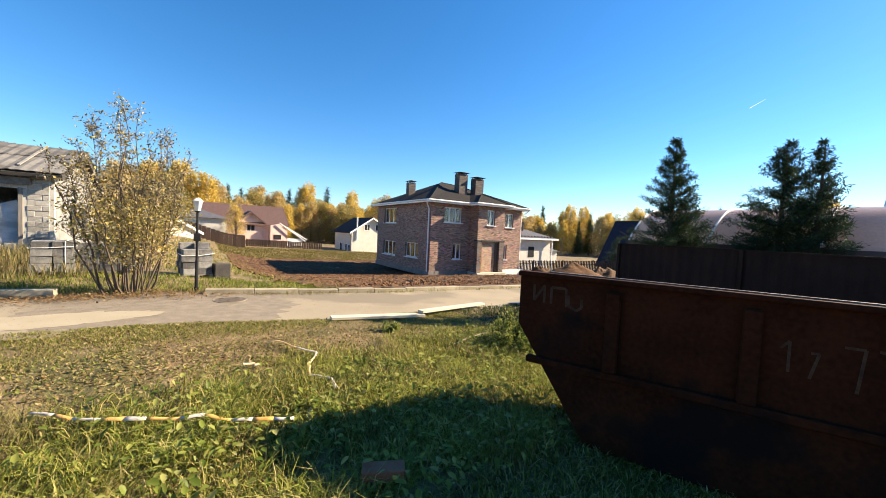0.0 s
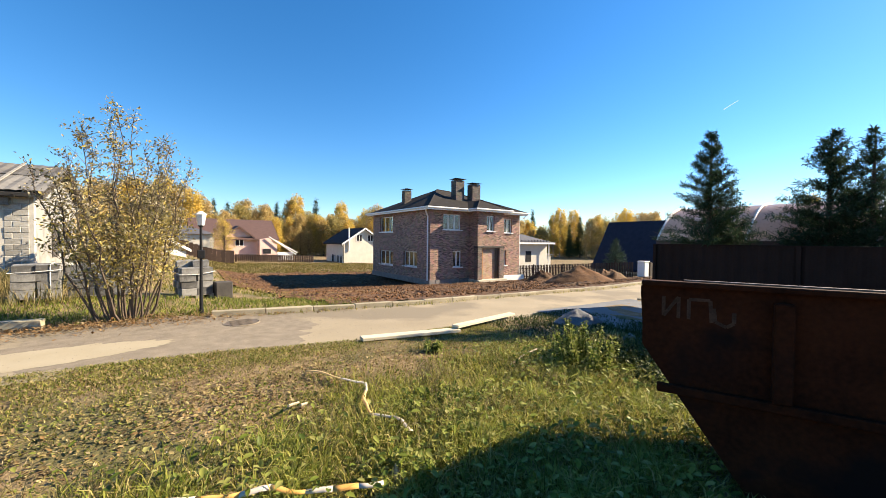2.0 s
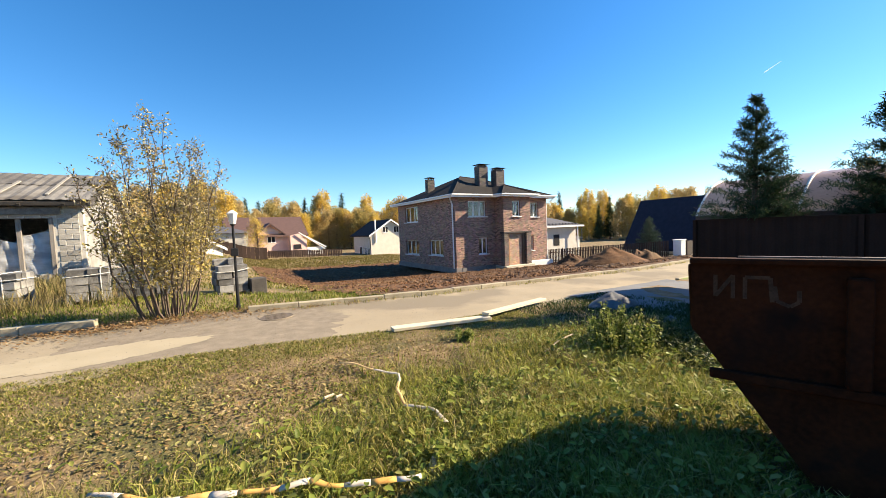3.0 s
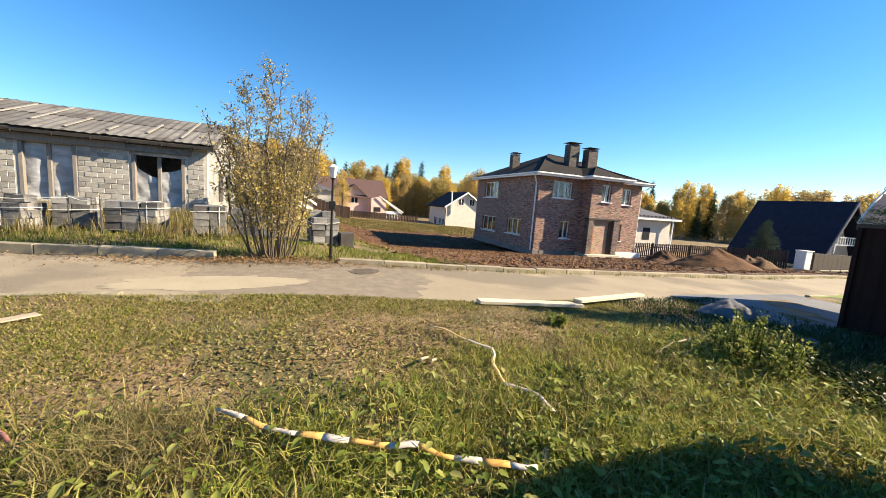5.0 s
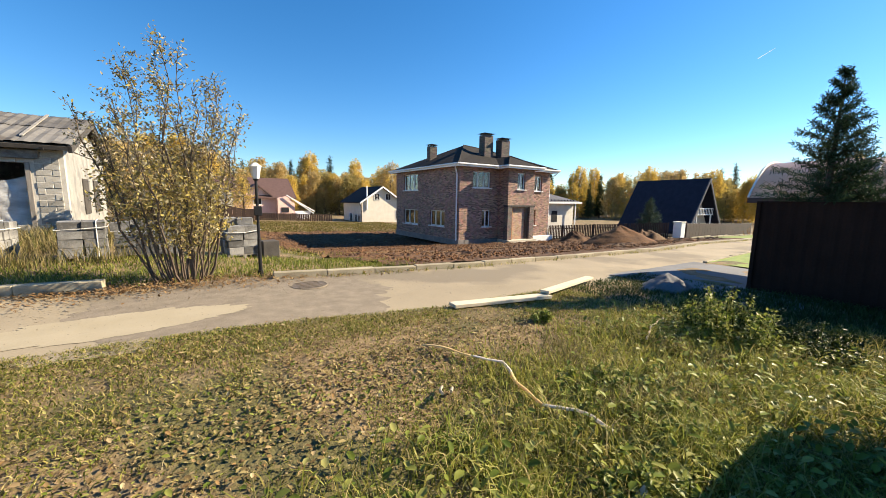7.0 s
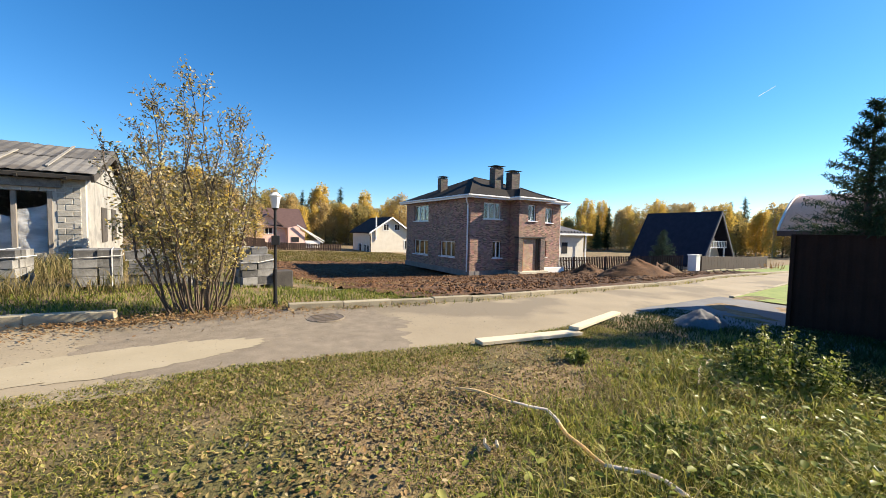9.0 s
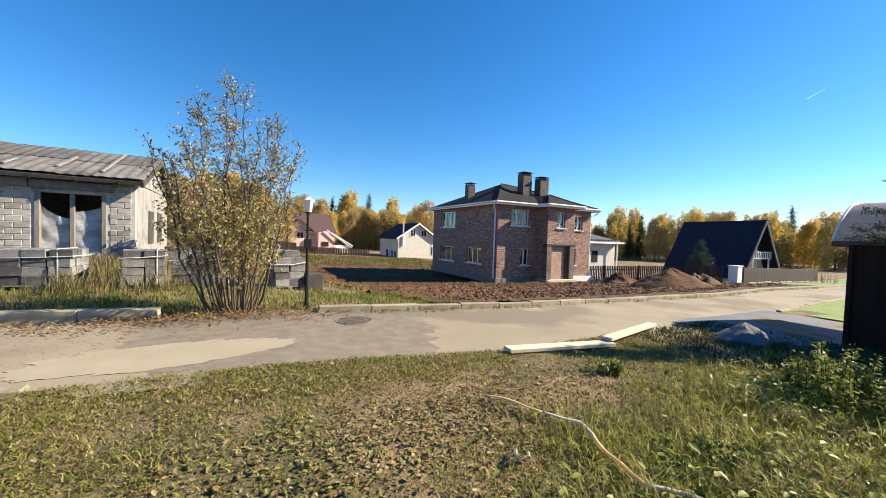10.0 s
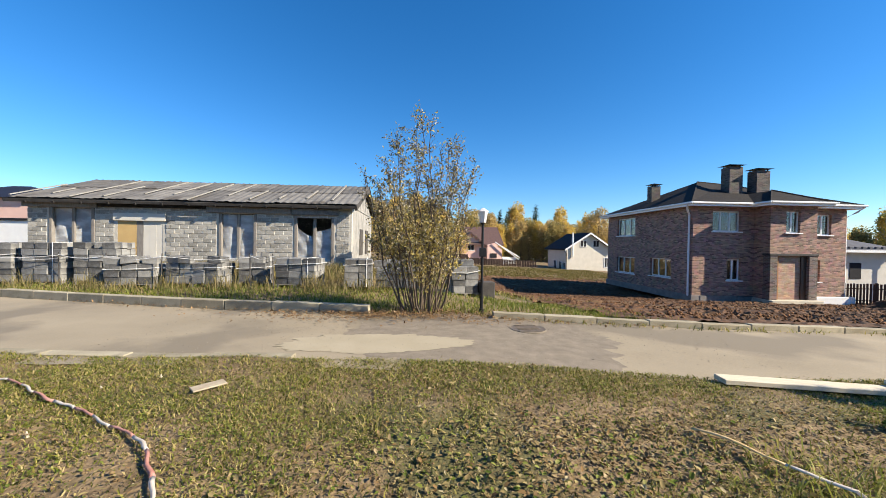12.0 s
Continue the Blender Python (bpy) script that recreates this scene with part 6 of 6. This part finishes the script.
# nettle patch
def herb(x, y, h, n, mat, label, category, spread_r, seed):
    root = thing("weed_clump", (x, y, land(x, y) + 0.02), label, category)
    random.seed(seed)
    pos, sizes = [], []
    for k in range(n):
        a, r = random.uniform(0, 6.28), spread_r * math.sqrt(random.random())
        bx, by = r * math.cos(a), r * math.sin(a)
        hh = h * random.uniform(0.5, 1.0) * (1.1 - 0.5 * r / spread_r)
        tip = Vector((bx * 1.25 + random.uniform(-0.08, 0.08), by * 1.25 + random.uniform(-0.08, 0.08), hh))
        q = bmesh.new()
        tube(q, ((bx, by, 0), tip * 0.5 + Vector((bx, by, 0)) * 0.5, tip), (0.006, 0.005, 0.003), 4)
        part("stem", q, M_NETTLE_SHADE, root)
        for j in range(16):
            f = 0.25 + 0.75 * j / 15
            p = Vector((bx, by, 0)).lerp(tip, f)
            for _ in range(3):
                pos.append((p.x + random.uniform(-0.03, 0.03), p.y + random.uniform(-0.03, 0.03), p.z + random.uniform(-0.02, 0.02)))
                sizes.append(random.uniform(0.035, 0.08) * (1.2 - 0.5 * f))
    leaves(len(pos), np.array(pos), np.array(sizes), mat, "leaves", root, flat=0.3, aspect=0.5, oval=True)
    return root


herb(-10.2, -19.38, 0.72, 70, M_WEED, "dense upright green weeds before the skip", "weeds", 0.42, 3)
herb(-9.7, -19.9, 0.5, 30, M_NETTLE_SHADE, "dark green nettles in the shade", "weeds", 0.5, 5)
herb(-11.6, -17.9, 0.3, 8, M_WEED, "small upright green weed", "weeds", 0.12, 8)
herb(-13.2, -20.3, 0.22, 26, M_WEED, "leafy green weeds near the path", "weeds", 0.5, 11)
herb(-12.6, -19.5, 0.2, 20, M_WEED, "leafy green weeds near the path", "weeds", 0.45, 13)


# ---- shrub ----
def shrub(at, h, label):
    """Many thin stems that fan out of one stool, with loose twigs and hanging leaves."""
    root = thing("tall_shrub", at, label, "shrub")
    random.seed(21)
    gold, silver, gs, ss_ = [], [], [], []
    for k in range(30):
        a = 2.4 * k + random.uniform(-0.3, 0.3)
        u = math.sqrt((k + 0.5) / 30) * random.uniform(0.75, 1.05)
        b = Vector((0.40 * u * math.cos(a + 0.4), 0.40 * u * math.sin(a + 0.4), -0.1))
        thick = random.choice((0.010, 0.013, 0.017, 0.023))
        out = 1.38 * u * random.uniform(0.8, 1.15)
        top = h * (1.0 - 0.38 * u ** 1.5) * random.uniform(0.84 if k > 3 else 0.97, 1.0)
        if k % 4 == 3:
            top *= 0.6
        tip = Vector((out * math.cos(a), out * math.sin(a), top))
        pts = []
        for i in range(9):
            f = i / 8
            p = Vector((b.x + (tip.x - b.x) * f ** 0.75, b.y + (tip.y - b.y) * f ** 0.75, b.z + (tip.z - b.z) * f))
            pts.append(p + Vector((noise.noise((k, f * 4, 1)), noise.noise((k, f * 4, 5)), 0)) * 0.22 * f ** 0.7)
        q = bmesh.new()
        tube(q, pts, [thick * (1 - 0.86 * i / 8) + 0.0022 for i in range(9)], 6)
        stem = part("stem", q, M_BARK, root)
        q = bmesh.new()
        for i in range(38):
            f = random.uniform(0.1, 1.0) ** 0.6
            j = min(7, int(f * 8))
            p = pts[j].lerp(pts[j + 1], f * 8 - j)
            d = Vector((random.uniform(-1, 1), random.uniform(-1, 1), random.uniform(0.1, 1.3))).normalized()
            L = random.uniform(0.2, 0.5) * (1.15 - 0.4 * f)
            e = p + d * L
            tube(q, (p, p + d * L * 0.5 + Vector((0, 0, 0.015)), e), (0.005, 0.0035, 0.002), 3)
            low = e.z < h * 0.5
            if e.z < 0.7 or random.random() < (0.10 if low else 0.06):
                continue
            for _ in range(11):
                g = random.uniform(0.3, 1.1)
                o = p + d * L * g + Vector((random.uniform(-1, 1), random.uniform(-1, 1), random.uniform(-1, 1))) * 0.07
                if random.random() < (0.8 if low else 0.18):
                    gold.append(o), gs.append(random.uniform(0.05, 0.09))
                else:
                    silver.append(o), ss_.append(random.uniform(0.045, 0.075))
        tagged(part("twig_spray", q, M_BARK, stem), kind="stuff")
    leaves(len(gold), np.array(gold), np.array(gs), M_YELLEAF, "yellow_leaves", root, aspect=0.5)
    leaves(len(silver), np.array(silver), np.array(ss_), M_SILVERLEAF, "pale_leaves", root, aspect=0.45)


shrub((-15.6, -13.0, 0.0), 4.12, "tall multi-stemmed shrub with thin yellow autumn leaves")


# ---- conifers ----
def conifer(name, at, h, r, label, seed, dens=1.0, droop=0.35, mat=None, size=0.09, foot=0.1):
    root = thing(name, at, label, "tree")
    random.seed(seed)
    q = bmesh.new()
    tube(q, ((0, 0, -0.2), (0, 0, h * 0.5), (0.02, 0, h)), (0.02 * h + 0.02, 0.012 * h + 0.01, 0.006), 7)
    part("trunk", q, M_BARK, root)
    pos, sizes = [], []
    q = bmesh.new()
    z = foot * h
    while z < h * 0.99:
        f = z / h
        R = r * (1 - f) ** 0.95 * random.uniform(0.85, 1.1) + 0.05
        nb = max(4, int(9 * (1 - f) + 4))
        for k in range(nb):
            a = random.uniform(0, 6.28)
            L = R * random.uniform(0.65, 1.12)
            up = random.uniform(-0.25, 0.2) * droop * 2 + (0.75 * f)
            d = Vector((math.cos(a), math.sin(a), up))
            e = Vector((0, 0, z)) + d * L + Vector((0, 0, 0.12 * L))
            tube(q, ((0, 0, z), Vector((0, 0, z)) + d * L * 0.55 - Vector((0, 0, 0.03)), e), (0.012, 0.008, 0.003), 3)
            m = int((6 + 46 * L) * dens)
            for _ in range(m):
                g = random.uniform(0.12, 1.03) ** 0.8
                s = Vector((-math.sin(a), math.cos(a), 0)) * random.gauss(0, 0.16) * L * (1.1 - g * 0.7)
                p = Vector((0, 0, z)) + d * L * g + s + Vector((0, 0, random.uniform(-0.06, 0.03)))
                pos.append(p), sizes.append(random.uniform(0.6, 1.4) * size)
        z += h * random.uniform(0.022, 0.04)
    tagged(part("branchwork", q, M_BARK, root), kind="stuff")
    leaves(len(pos), np.array(pos), np.array(sizes), mat or M_SPRUCE, "needles", root, flat=0.2, aspect=0.16)
    return root


conifer("spruce", (-5.2, -19.2, land(-5.2, -19.2)), 4.35, 1.4, "dark spruce behind the brown fence", 2, 5.5, foot=0.41, size=0.085)
conifer("spruce", (-4.3, -20.9, land(-4.3, -21)), 4.2, 1.6, "dark spruce behind the brown fence", 5, 4.6, foot=0.25)
conifer("spruce", (-4.3, -21.45, land(-4.7, -21.45)), 4.1, 1.0, "slender dark spruce behind the brown fence", 9, 3.6, foot=0.27)
conifer("small_fir", (16.4, -4.9, land(16.4, -4.9)), 3.5, 1.5, "small blue-green fir beside the picket fence", 7, 0.9, 0.2, leaf_mat("fir_needles", [(0.04, 0.075, 0.05), (0.07, 0.115, 0.07), (0.10, 0.15, 0.09)], 0.6, 0.1), 0.16)
herb(27.0, -9.2, 1.1, 16, M_RUSSET, "small orange autumn bush by the fence", "bush", 0.8, 31)


# ---- woods ----
def broadleaf(name, h, r, mat, trunk_mat, seed, n=4200, label="", leaf=1.0):
    """A tapered trunk with rising limbs and a tall crown of many loose leaf clumps."""
    root = thing(name, (0, 0, 0), label, "tree", group="edge of the wood")
    random.seed(seed)
    q = bmesh.new()
    tube(q, ((0, 0, -0.5), (0.1, 0, h * 0.4), (0, 0.1, h * 0.93)), (0.16, 0.10, 0.02), 6)
    pos, sizes = [], []
    for k in range(44):
        z = h * (0.10 + 0.86 * ((k + random.random()) / 44) ** 0.9)
        f = (z / h - 0.10) / 0.86
        R = r * (0.35 + 0.65 * math.sin(math.pi * min(1.0, 0.18 + 0.80 * f))) * random.uniform(0.45, 1.0)
        a = 2.4 * k + random.uniform(-0.5, 0.5)
        e = Vector((R * math.cos(a), R * math.sin(a), z + random.uniform(0.2, 0.8)))
        tube(q, ((0, 0, max(0.3, z - 0.9)), e * 0.5 + Vector((0, 0, z * 0.5 - 0.2)), e + Vector((0, 0, 0.4))), (0.04, 0.025, 0.008), 4)
        cr = random.uniform(0.30, 0.52) * r * (1.0 - 0.45 * f)
        for _ in range(n // 44):
            d = Vector((random.gauss(0, 1), random.gauss(0, 1), random.gauss(0, 1.5)))
            d = d.normalized() * cr * random.random() ** 0.5 * 1.25
            d.z *= 1.35
            pos.append(e * 0.93 + d), sizes.append(random.uniform(0.16, 0.40) * leaf)
    part("trunk", q, trunk_mat, root)
    leaves(len(pos), np.array(pos), np.array(sizes), mat, "crown", root, aspect=0.75)
    return root


KINDS = [broadleaf("birch", 11.5, 2.3, M_GOLD, M_BIRCH, 41, label="golden autumn birch at the edge of the wood"), broadleaf("birch", 10.5, 2.6, M_GOLD, M_BIRCH, 42, label="golden autumn birch at the edge of the wood"),
         broadleaf("alder", 11.0, 2.4, M_OCHRE, M_BARK, 43, label="ochre autumn tree at the edge of the wood"), broadleaf("alder", 9.5, 2.6, M_OCHRE, M_BARK, 44, label="ochre autumn tree at the edge of the wood"),
         broadleaf("willow", 8.5, 2.8, M_OLIVE, M_BARK, 45, label="olive-brown tree at the edge of the wood")]
SPR = conifer("spruce", (0, 0, 0), 13.0, 2.3, "tall dark spruce in the wood", 46, 0.3, 0.3, None, 0.6)
tagged(SPR, group="edge of the wood")


def wood():
    random.seed(77)
    for k in range(220):
        b = radians(-9 + 98 * (k % 110 + random.uniform(-0.5, 0.5)) / 110)
        back = k >= 110
        d = random.uniform(84, 96) + (14 if back else 0) + 20 * ease(radians(20), radians(60), b)
        x, y = -15 + d * math.sin(b), -21 + d * math.cos(b)
        pr = random.random()
        right = ease(radians(36), radians(60), b)
        if pr < 0.05 + 0.10 * right + (0.07 if back else 0):
            src = SPR
        elif pr < 0.56 - 0.2 * right:
            src = KINDS[random.randrange(2)]
        else:
            src = KINDS[2 + random.randrange(3)]
        s = random.uniform(0.66, 1.2) * (1.2 if back else 1.03)
        m = pose(x, y, land(x, y) - 0.3, 0, 0, random.uniform(0, 360))
        ob = copy_thing(src, m)
        s *= 0.82 if src is SPR else 1.0
        ob.scale = (s * random.uniform(0.9, 1.1), s, s)
    # unseen trees added behind the path to darken the window reflections
    for k in range(46):
        b = radians(128 + 130 * (k + random.uniform(-0.5, 0.5)) / 46)
        d = random.uniform(58, 74)
        x, y = -15 + d * math.sin(b), -21 + d * math.cos(b)
        ob = copy_thing(random.choice((KINDS[2], KINDS[3], KINDS[4], SPR)), pose(x, y, land(x, y) - 0.3, 0, 0, random.uniform(0, 360)))
        s = random.uniform(0.85, 1.15)
        ob.scale = (s, s, s)
    for ob in KINDS + [SPR]:
        for o in (*ob.children_recursive, ob):
            bpy.data.objects.remove(o)


wood()
# undergrowth behind the barn and shrub, and thicket before the wood
for x, y, h, r, mt, sd in ((-16.5, 6.0, 3.6, 2.2, M_YELLEAF, 62), (-19.5, 9.0, 4.0, 2.4, M_OCHRE, 63), (-10.5, 36.0, 6.0, 1.5, M_GOLD, 64), (-16.6, -4.5, 2.0, 1.3, M_OCHRE, 66), (30, 16, 2.6, 1.8, M_OLIVE, 67)):
    t = broadleaf("thicket", h, r, mt, M_BARK, sd, 3000, "brown and yellow autumn thicket", 0.45)
    t.location = (x, y, land(x, y))
